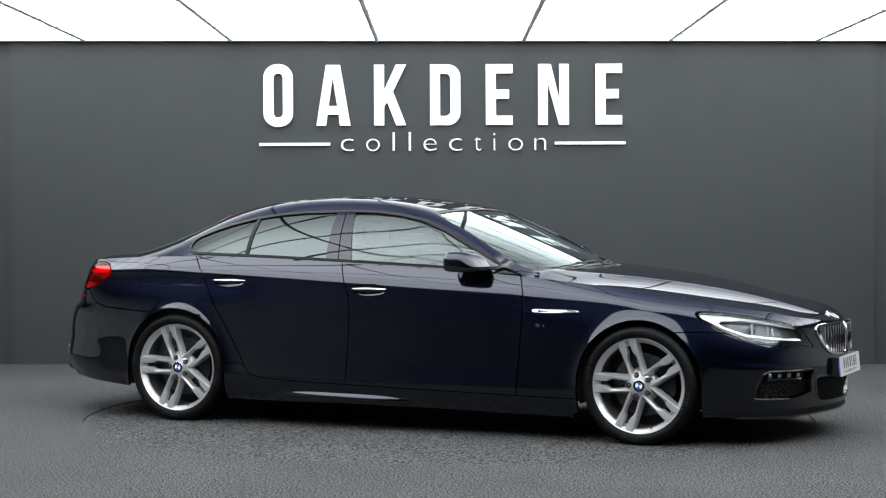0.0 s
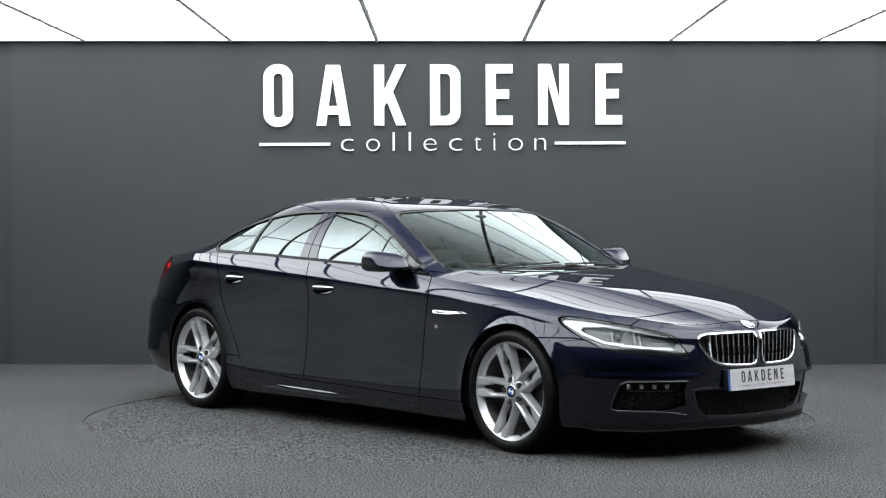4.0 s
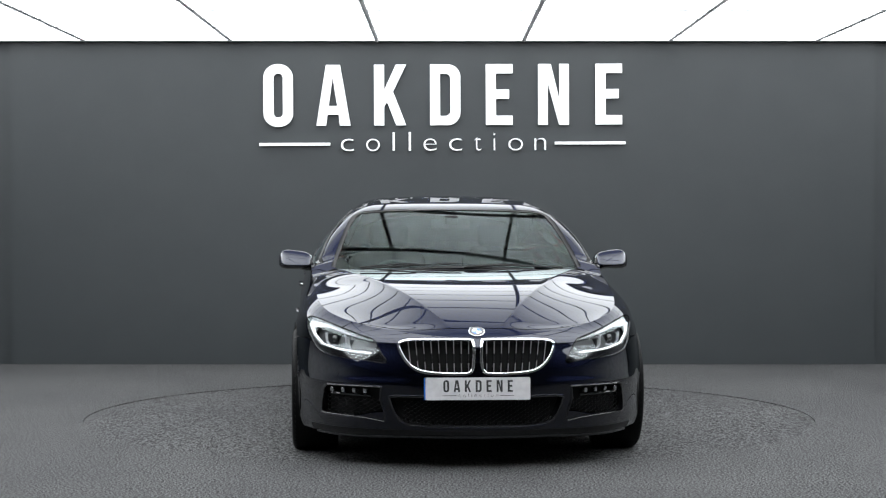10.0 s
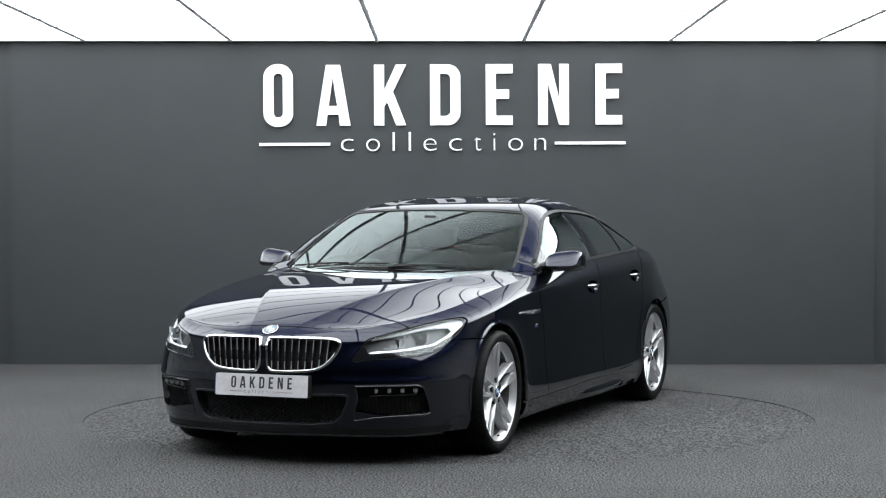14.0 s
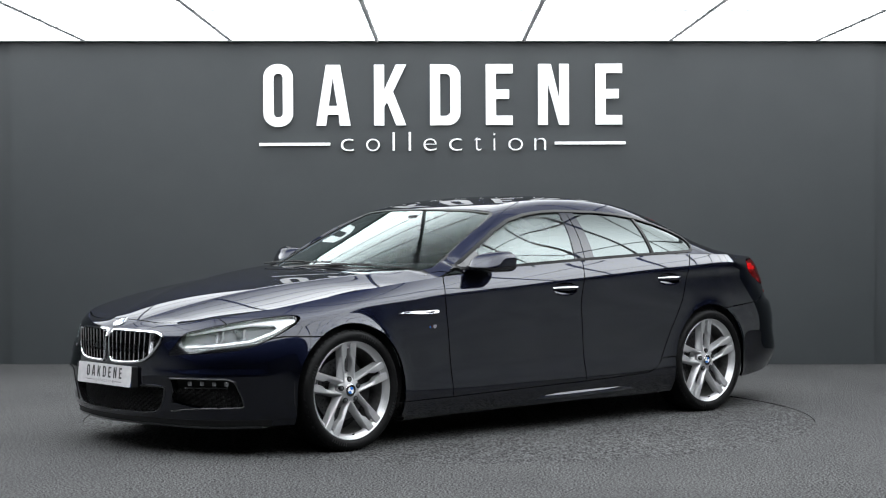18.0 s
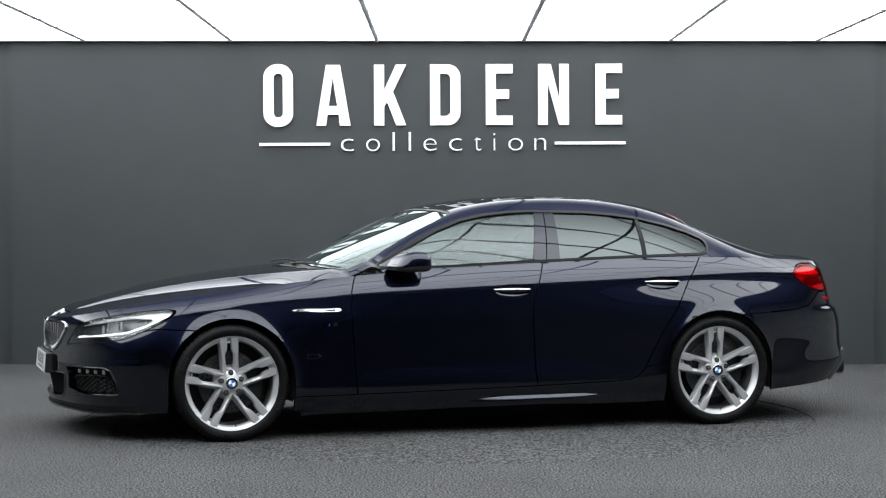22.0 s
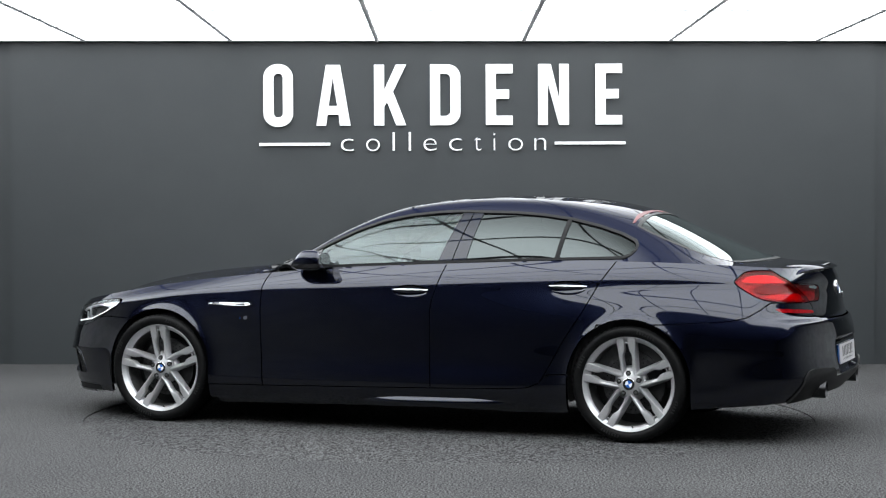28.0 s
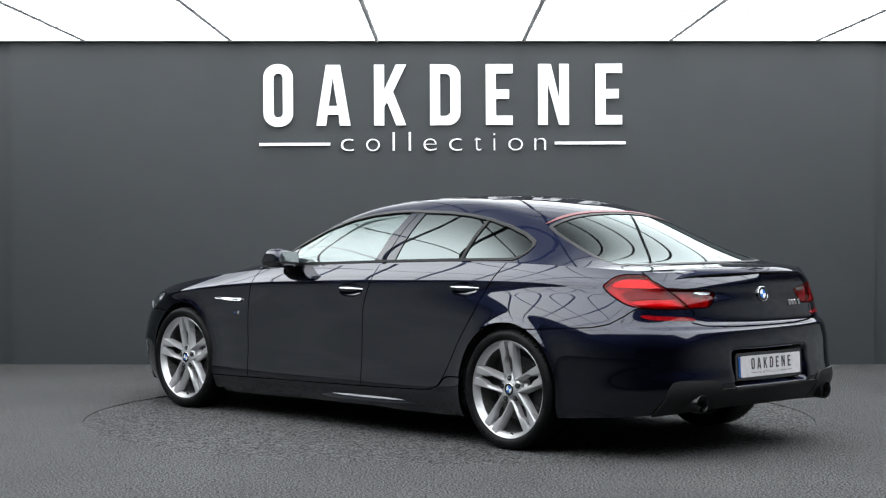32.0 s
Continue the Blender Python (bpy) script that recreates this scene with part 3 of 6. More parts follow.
def section_upper(x, y4, z4):
    """From the belt over the rail to the centre line, as y and z."""
    hood, roof, boot = float(BONNET(x)) if x > 0.55 else 0, float(ROOF(x)) if -2.2 < x < 1.1 else 0, float(BOOT(x)) if x < -1.9 else 0
    w = np.linspace(1, 0, V_UP)
    front, back = x > 0.95, x < -2.08
    if front or back:
        zc = hood if front else boot
        p = 2.2 if front else 2.6
        y = y4 * w
        z = bonnet_section(x, y, y4, z4, zc) if front else zc - (zc - z4) * np.abs(w) ** p
        return y, z
    zc = max(roof, hood, boot)
    y5, z5 = float(RAIL_Y(x)), float(RAIL_Z(x))
    n1 = V_UP * 5 // 12
    u = np.linspace(0, 1, n1)
    flat_f = float(eased(x, 0.57, 0.68))
    flat_b = float(eased(x, -1.75, -2.08))
    flat = max(flat_f, flat_b)
    side_y = y4 + (y5 - y4) * u + 0.035 * np.sin(np.pi * u) * (1 - flat) * (z5 - z4) / 0.33
    side_z = z4 + (z5 - z4) * u
    q = np.linspace(1, 0, V_UP - n1 + 1)[1:]
    top_y = y5 * q
    top_z = zc - (zc - z5) * q ** 2.6
    y, z = np.concatenate([side_y, top_y]), np.concatenate([side_z, top_z])
    for _ in range(60):
        k = slice(n1 - 9, n1 + 10)
        km, kp = slice(n1 - 10, n1 + 9), slice(n1 - 8, n1 + 11)
        y[k], z[k] = 0.25 * y[km] + 0.5 * y[k] + 0.25 * y[kp], 0.25 * z[km] + 0.5 * z[k] + 0.25 * z[kp]
    if flat > 0:
        p = 2.2 if flat_f > 0 else 2.6
        wy = y4 * w
        if flat_f > 0:
            wz = bonnet_section(x, wy, y4, z4, float(BONNET(x)))
            glass = ROOF(x + 0.36 * wy * wy) - 0.004 * (wy / 0.7) ** 2
            step = glass - wz
            wz = wz + 0.5 * (step + np.sqrt(step * step + 4e-6))
        else:
            wz = max(boot, zc) - (max(boot, zc) - z4) * w ** p
        y, z = y + (wy - y) * flat, z + (wz - z) * flat
    return y, z


class Skin:
    """A sheet with vertex normals, cut by scalar fields over its points."""

    def __init__(self, v, n, faces):
        self.v, self.n, self.faces = v, n, faces

    def split(self, field, gap=0.0):
        """(inside, outside): where the field is below -gap and above gap."""
        f = field(self.v)
        return self._keep(-(f + gap)), self._keep(f - gap)

    def _keep(self, g):
        g = np.where(np.abs(g) < 1e-6, 1e-6, g)
        v, n = self.v, self.n
        extra_v, extra_n, cut, out = [], [], {}, []
        base = len(v)
        pos = g > 0
        for face in self.faces:
            ins = [pos[i] for i in face]
            if all(ins):
                out.append(face)
                continue
            if not any(ins):
                continue
            poly = []
            for a, b, ia, ib in zip(face, face[1:] + face[:1], ins, ins[1:] + ins[:1]):
                if ia:
                    poly.append(a)
                if ia != ib:
                    key = (a, b) if a < b else (b, a)
                    if key not in cut:
                        t = g[key[0]] / (g[key[0]] - g[key[1]])
                        cut[key] = base + len(extra_v)
                        extra_v.append(v[key[0]] + t * (v[key[1]] - v[key[0]]))
                        extra_n.append(n[key[0]] + t * (n[key[1]] - n[key[0]]))
                    poly.append(cut[key])
            if len(poly) > 2:
                out.append(tuple(poly))
        vv = np.vstack([v, extra_v]) if extra_v else v
        nn = np.vstack([n, extra_n]) if extra_n else n
        used = sorted({i for f in out for i in f})
        where = {i: k for k, i in enumerate(used)}
        return Skin(vv[used] if used else np.zeros((0, 3)), nn[used] if used else np.zeros((0, 3)), [tuple(where[i] for i in f) for f in out])

    def moved(self, d):
        """The same sheet set d along its normals."""
        return Skin(self.v + self.n * d, self.n, self.faces)

    def mirrored(self):
        flip = np.array([1, -1, 1])
        return Skin(self.v * flip, self.n * flip, [f[::-1] for f in self.faces])

    def evened(self):
        """The same sheet laid on one smooth, low curve z(x, y), even in y."""
        x, y = self.v[:, 0], self.v[:, 1]
        m, w = x.mean(), np.ptp(x) / 2
        u = (x - m) / w
        terms = [(i, j) for i in range(4) for j in range(3) if i + j < 5]
        c = np.linalg.lstsq(np.stack([u ** i * y ** (2 * j) for i, j in terms], 1), self.v[:, 2], rcond=None)[0]
        z = sum(k * u ** i * y ** (2 * j) for k, (i, j) in zip(c, terms))
        zx = sum(k * i * u ** (i - 1) * y ** (2 * j) for k, (i, j) in zip(c, terms) if i) / w
        zy = sum(k * 2 * j * u ** i * y ** (2 * j - 1) for k, (i, j) in zip(c, terms) if j)
        return Skin(np.stack([x, y, z], 1), np.stack([-zx, -zy, np.ones_like(z)], 1), self.faces)

    def laid(self, f):
        """The same sheet laid on the curve z = f(x, y)."""
        x, y, e = self.v[:, 0], self.v[:, 1], 1e-4
        zx, zy = (f(x + e, y) - f(x - e, y)) / (2 * e), (f(x, y + e) - f(x, y - e)) / (2 * e)
        return Skin(np.stack([x, y, f(x, y)], 1), np.stack([-zx, -zy, np.ones_like(x)], 1), self.faces)

    def joined(self, other):
        k = len(self.v)
        return Skin(np.vstack([self.v, other.v]), np.vstack([self.n, other.n]), self.faces + [tuple(i + k for i in f) for f in other.faces])

    def whole(self):
        """Both halves, welded along the centre line."""
        w = self.joined(self.mirrored())
        key, where = {}, []
        for i, p in enumerate(w.v):
            if abs(p[1]) < 2e-4:
                k = (round(p[0], 5), round(p[2], 5))
                where.append(key.setdefault(k, i))
            else:
                where.append(i)
        faces = []
        for f in w.faces:
            g = [where[i] for i in f]
            g = [a for a, b in zip(g, g[1:] + g[:1]) if a != b]
            if len(g) > 2:
                faces.append(tuple(g))
        nn = w.n.copy()
        for i in key.values():
            nn[i, 1] = 0
        return Skin(w.v, nn, faces)

    def mesh(self, name, mat, lip=0.016):
        """A mesh with the sheet's own normals and its edge turned inwards by lip."""
        v, n = self.v, self.n / np.maximum(1e-9, np.linalg.norm(self.n, axis=1))[:, None]
        count = {}
        for f in self.faces:
            for a, b in zip(f, f[1:] + f[:1]):
                count[(a, b)] = count.get((a, b), 0) + 1
        rim = [(a, b) for (a, b) in count if (b, a) not in count]
        verts, norms, faces = list(v), list(n), list(self.faces)
        if lip:
            made = {}

            def copy(i, deep):
                if (i, deep) not in made:
                    made[(i, deep)] = len(verts)
                    verts.append(v[i] - n[i] * (lip if deep else 0))
                    norms.append(n[i])
                return made[(i, deep)]
            turned = {}
            for a, b in rim:
                o = np.cross(v[b] - v[a], n[a])
                quad = (copy(b, 0), copy(a, 0), copy(a, 1), copy(b, 1))
                for k in quad:
                    turned[k] = turned.get(k, 0) + o
                faces.append(quad)
            for k, o in turned.items():
                size = np.linalg.norm(o)
                if size > 1e-9:
                    norms[k] = o / size
        me = bpy.data.meshes.new(name)
        me.from_pydata([tuple(p) for p in verts], [], faces)
        me.materials.append(mat)
        me.update()
        me.shade_smooth()
        me.normals_split_custom_set_from_vertices([tuple(p) for p in norms])
        return me


def grid_normals(p):
    du = np.gradient(p, axis=0)
    dv = np.gradient(p, axis=1)
    n = np.cross(du, dv)
    ln = np.linalg.norm(n, axis=2)
    bad = ln < 1e-10
    n = n / np.maximum(ln, 1e-10)[:, :, None]
    return n, bad


def car_skin():
    """The left half of the outer skin: flank and top as two sheets."""
    ss = stations()
    flank = np.zeros((len(ss), V_LOW, 3))
    top = np.zeros((len(ss), V_UP, 3))
    for i, s in enumerate(ss):
        x, y, nx, ny = (float(q) for q in flank_point(s))
        if i == 0:
            nx, ny, y = 1.0, 0.0, 0.0
        if i == len(ss) - 1:
            nx, ny, y = -1.0, 0.0, 0.0
        z, d = section_lower(s)
        flank[i, :, 0], flank[i, :, 1], flank[i, :, 2] = x - nx * d, np.maximum(0, y - ny * d), z
        x4, y4, z4 = flank[i, -1]
        uy, uz = section_upper(x4, y4, z4)
        top[i, :, 0], top[i, :, 1], top[i, :, 2] = x4, np.maximum(uy, 0), uz
    # recess for the rear number plate
    fy, fz = flank[:, :, 1], flank[:, :, 2]
    dent = (1 - eased(fy, 0.290, 0.325)) * eased(fz, 0.372, 0.392) * (1 - eased(fz, 0.548, 0.572))
    flank[:, :, 0] += np.where(flank[:, :, 0] < -2.2, 0.042 * dent, 0)
    # flared lips round the wheel arches
    for x0 in AXLES:
        r = np.hypot(flank[:, :, 0] - x0, np.maximum(flank[:, :, 2] - HUB - 0.010, 0)) - 0.354
        flare = np.where(r > -0.08, 0.011 * np.exp(-np.maximum(r, 0) / 0.026), 0.0)
        flank[:, :, 1] += np.where(np.abs(flank[:, :, 0] - x0) < 0.6, flare, 0)
    sheets = []
    for p, sign in ((flank, 1), (top, 1)):
        n, bad = grid_normals(p)
        n = n * sign
        if bad.any():
            n[bad] = (0, 0, 1) if p is top else (1, 0, 0)
        a, b = p.shape[:2]
        faces = []
        for i in range(a - 1):
            for j in range(b - 1):
                q = [i * b + j, (i + 1) * b + j, (i + 1) * b + j + 1, i * b + j + 1]
                faces.append(tuple(q))
        # the first column lies on the centre line at nose and tail
        n[0, :, 1] = n[-1, :, 1] = 0
        if p is top:
            n[:, -1, 1] = 0
        sheets.append(Skin(p.reshape(-1, 3).copy(), n.reshape(-1, 3).copy(), faces))
    return sheets


# ---- fields that cut the skin ----
def rounded_line(points, closed=True, steps=10):
    """A smooth curve through points in a plane."""
    p = np.array(points, float)
    n = len(p)
    out = []
    for i in range(n if closed else n - 1):
        a, b, c, d = (p[(i + k) % n] if closed else p[min(max(i + k, 0), n - 1)] for k in (-1, 0, 1, 2))
        for t in np.linspace(0, 1, steps, endpoint=False):
            out.append(0.5 * (2 * b + (c - a) * t + (2 * a - 5 * b + 4 * c - d) * t * t + (3 * b - a - 3 * c + d) * t ** 3))
    if not closed:
        out.append(p[-1])
    return np.array(out)


def shape_field(line, axes=(0, 2)):
    """Signed distance to a closed outline in the plane of two axes: negative inside."""
    a = np.asarray(line, float)
    b = np.roll(a, -1, axis=0)

    def field(v):
        q = v[:, axes]
        best = np.full(len(q), 1e9)
        inside = np.zeros(len(q), bool)
        for p0, p1 in zip(a, b):
            e = p1 - p0
            w = q - p0
            t = np.clip((w @ e) / max(1e-12, e @ e), 0, 1)
            best = np.minimum(best, ((w - t[:, None] * e) ** 2).sum(1))
            if p0[1] != p1[1]:
                cross = ((p0[1] > q[:, 1]) != (p1[1] > q[:, 1])) & (q[:, 0] < (p1[0] - p0[0]) * (q[:, 1] - p0[1]) / (p1[1] - p0[1]) + p0[0])
                inside ^= cross
        return np.sqrt(best) * np.where(inside, -1, 1)
    return field


def line_field(points, axes=(0, 2), sign=1):
    """Signed distance to an open line that runs right across the skin: the side is told by the line's left."""
    a = np.asarray(points, float)

    def field(v):
        q = v[:, axes]
        best = np.full(len(q), 1e9)
        side = np.zeros(len(q))
        for p0, p1 in zip(a, a[1:]):
            e = p1 - p0
            w = q - p0
            t = np.clip((w @ e) / max(1e-12, e @ e), 0, 1)
            d = ((w - t[:, None] * e) ** 2).sum(1)
            c = e[0] * w[:, 1] - e[1] * w[:, 0]
            better = d < best - 1e-12
            best = np.where(better, d, best)
            side = np.where(better, c, side)
        return np.sqrt(best) * np.sign(side) * sign
    return field


def arch_field(x0, z0, r):
    """Wheel arch: a circle that runs straight down below its middle."""
    def field(v):
        dx, dz = v[:, 0] - x0, np.maximum(v[:, 2] - z0, 0)
        return np.hypot(dx, dz) - r
    return field


# ---- the car ----
WINDOW_LOW = [(0.70, 0.956), (0.40, 0.953), (-0.28, 0.983), (-0.87, 1.005), (-1.36, 1.018)]
WINDOW_TIP = [(-1.425, 1.021), (-1.462, 1.036), (-1.486, 1.064), (-1.490, 1.098), (-1.468, 1.126)]
WINDOW_TOP = [(-1.38, 1.166), (-1.25, 1.207), (-1.08, 1.247), (-0.91, 1.271), (-0.74, 1.285), (-0.569, 1.289), (-0.383, 1.293), (-0.242, 1.287), (-0.079, 1.270), (0.085, 1.237), (0.248, 1.177), (0.444, 1.080), (0.60, 0.998)]
DOOR_FRONT = [(0.62, 1.2), (0.70, 1.0), (0.729, 0.971), (0.775, 0.885), (0.794, 0.824), (0.797, 0.706), (0.784, 0.477), (0.768, 0.245), (0.762, 0.0)]
DOOR_MIDDLE = [(-0.50, 1.45), (-0.43, 1.2), (-0.379, 0.985), (-0.340, 0.873), (-0.310, 0.79), (-0.296, 0.715), (-0.303, 0.415), (-0.314, 0.24), (-0.32, 0.0)]
DOOR_REAR = [(-1.62, 1.45), (-1.50, 1.2), (-1.40, 1.02), (-1.30, 0.873), (-1.22, 0.726), (-1.10, 0.545), (-1.02, 0.40), (-0.977, 0.33), (-0.93, 0.0)]
SILL = [(1.60, 0.238), (1.065, 0.243), (0.768, 0.247), (-0.314, 0.268), (-0.80, 0.282), (-0.90, 0.290), (-0.965, 0.318), (-1.00, 0.355), (-1.03, 0.37), (-1.20, 0.372)]
HEADLIGHT = [(0.836, 0.738), (0.77, 0.728), (0.672, 0.698), (0.562, 0.663), (0.513, 0.645), (0.478, 0.590), (0.452, 0.536), (0.539, 0.544), (0.70, 0.558), (0.785, 0.580), (0.832, 0.636), (0.856, 0.705)]
KIDNEY = [(0.016, 0.640), (0.045, 0.656), (0.27, 0.656), (0.360, 0.650), (0.392, 0.628), (0.378, 0.575), (0.330, 0.515), (0.255, 0.485), (0.09, 0.477), (0.028, 0.490), (0.012, 0.560)]
INTAKE = [(-0.2, 0.372), (0.40, 0.374), (0.440, 0.368), (0.432, 0.330), (0.410, 0.280), (0.385, 0.246), (0.350, 0.228), (0.25, 0.220), (-0.2, 0.218)]
FOG = [(0.474, 0.418), (0.60, 0.420), (0.742, 0.418), (0.760, 0.404), (0.772, 0.330), (0.776, 0.272), (0.765, 0.262), (0.62, 0.258), (0.53, 0.250), (0.452, 0.234), (0.462, 0.300), (0.480, 0.350), (0.478, 0.385)]
BOOT_FACE = [(-0.3, 1.3), (0.70, 1.3), (0.665, 0.93), (0.575, 0.84), (0.500, 0.757), (0.530, 0.712), (0.45, 0.695), (0.25, 0.686), (-0.3, 0.683)]
TAIL_LAMP = [(-2.052, 0.893), (-2.070, 0.925), (-2.097, 0.950), (-2.15, 0.961), (-2.26, 0.957), (-2.40, 0.940), (-2.55, 0.922), (-2.60, 0.785), (-2.42, 0.783), (-2.30, 0.787), (-2.206, 0.802), (-2.12, 0.843)]
INNER_LAMP = [(0.75, 0.900), (0.60, 0.890), (0.42, 0.876), (0.358, 0.868), (0.350, 0.852), (0.395, 0.797), (0.43, 0.787), (0.60, 0.785), (0.75, 0.785)]
FLAP = [(-1.555, 0.845), (-1.565, 0.925), (-1.60, 0.952), (-1.73, 0.948), (-1.765, 0.925), (-1.785, 0.865), (-1.765, 0.838), (-1.60, 0.828)]


HANDLES = ((-0.172, 0.826), (-1.125, 0.861))


def handle_oval(x, z):
    return [(x + 0.108 * math.cos(a), z - 0.004 + 0.040 * math.sin(a)) for a in [2 * math.pi * k / 32 for k in range(32)]]


SKIN = {}


def windscreen_height(x, y):
    """One clean curve from the cowl to the roof, drawn back towards the pillars."""
    u = x + (0.28 + 0.17 * (x - 0.135) / 0.6) * y * y
    return 0.962 + 0.442 * (0.945 - u) - 0.035 * (0.945 - u) ** 2


def both(a, b):
    return lambda v: np.maximum(a(v), b(v))


def only_front(field, x):
    return lambda v: np.where(v[:, 0] > x, field(v), 1.0)


def only_rear(field, x):
    return lambda v: np.where(v[:, 0] < x, field(v), 1.0)


def rim_line(skin):
    """The open edge of a sheet as loops of points with normals."""
    count = set()
    for f in skin.faces:
        for a, b in zip(f, f[1:] + f[:1]):
            count.add((a, b))
    nxt = {a: b for a, b in count if (b, a) not in count}
    loops = []
    while nxt:
        a, b = nxt.popitem()
        loop = [a]
        while b in nxt:
            loop.append(b)
            b = nxt.pop(b)
        loops.append(loop)
    return loops


def edge_trim(bm, skin, width, height, sink=0.004):
    """A flat band along a sheet's longest edge, standing height proud of it and reaching width outwards from it."""
    loop = max(rim_line(skin), key=len)
    v, n = skin.v[loop], skin.n[loop]
    keep = [0]
    for i in range(1, len(v)):
        if np.linalg.norm(v[i] - v[keep[-1]]) > 0.004:
            keep.append(i)
    v, n = v[keep], n[keep]
    m = len(v)
    t = np.roll(v, -1, 0) - np.roll(v, 1, 0)
    for _ in range(2):
        t = 0.5 * t + 0.25 * np.roll(t, 1, 0) + 0.25 * np.roll(t, -1, 0)
    t = t / np.linalg.norm(t, axis=1)[:, None]
    n = n / np.linalg.norm(n, axis=1)[:, None]
    o = np.cross(t, n)
    rows = []
    for a, h in ((0, -sink), (0, height * 0.7), (0.25, height), (0.75, height), (1, height * 0.7), (1, -sink)):
        rows.append([bm.verts.new(p) for p in v + o * (width * a) + n * h])
    for a, b in zip(rows, rows[1:]):
        for i in range(m):
            j = (i + 1) % m
            bm.faces.new((a[i], a[j], b[j], b[i]))
    bmesh.ops.recalc_face_normals(bm, faces=bm.faces)
    return bm


def pair(name, skin, mat, car, label="", lip=0.016):
    """The same panel on both sides."""
    a = part(name, skin.mesh(name, mat, lip), mat, car, label)
    b = part(name, skin.mirrored().mesh(name, mat, lip), mat, car, label)
    return a, b


def roundel(bm_rim, parent, at, r):
    """A round badge: dark ring with a bright rim and blue and white quarters."""
    bm = bmesh.new()
    lathe(bm, [(0.0001, 0.002), (r * 0.93, 0.002), (r * 0.96, 0.005), (r, 0.004), (r, -0.004)], 40)
    bmesh.ops.transform(bm, matrix=at, verts=bm.verts)
    badge = smooth_by(part("badge", bm, CHROME, parent, "round badge with blue and white quarters"), 40)
    bm = bmesh.new()
    lathe(bm, [(0.0001, 0.0035), (r * 0.9, 0.0035), (r * 0.92, 0.001)], 40)
    bmesh.ops.transform(bm, matrix=at, verts=bm.verts)
    part("ring", bm, BLACK_GLOSS, badge)
    for k in range(4):
        bm = bmesh.new()
        q = [(0, 0)] + [(r * 0.58 * math.cos(radians(90 * k + 9 * i)), r * 0.58 * math.sin(radians(90 * k + 9 * i))) for i in range(11)]
        prism(bm, q, 0.0012, at @ Matrix.Translation((0, 0, 0.0035)))
        part("quarter", bm, (WHITE, BLUE)[(k + 1) % 2], badge)
    return badge


def facing(origin, out, up=(0, 0, 1)):
    """A matrix whose z points along out and whose y points up."""
    z = Vector(out).normalized()
    x = Vector(up).cross(z).normalized()
    y = z.cross(x)
    m = Matrix((x, y, z)).transposed().to_4x4()
    m.translation = Vector(origin)
    return m


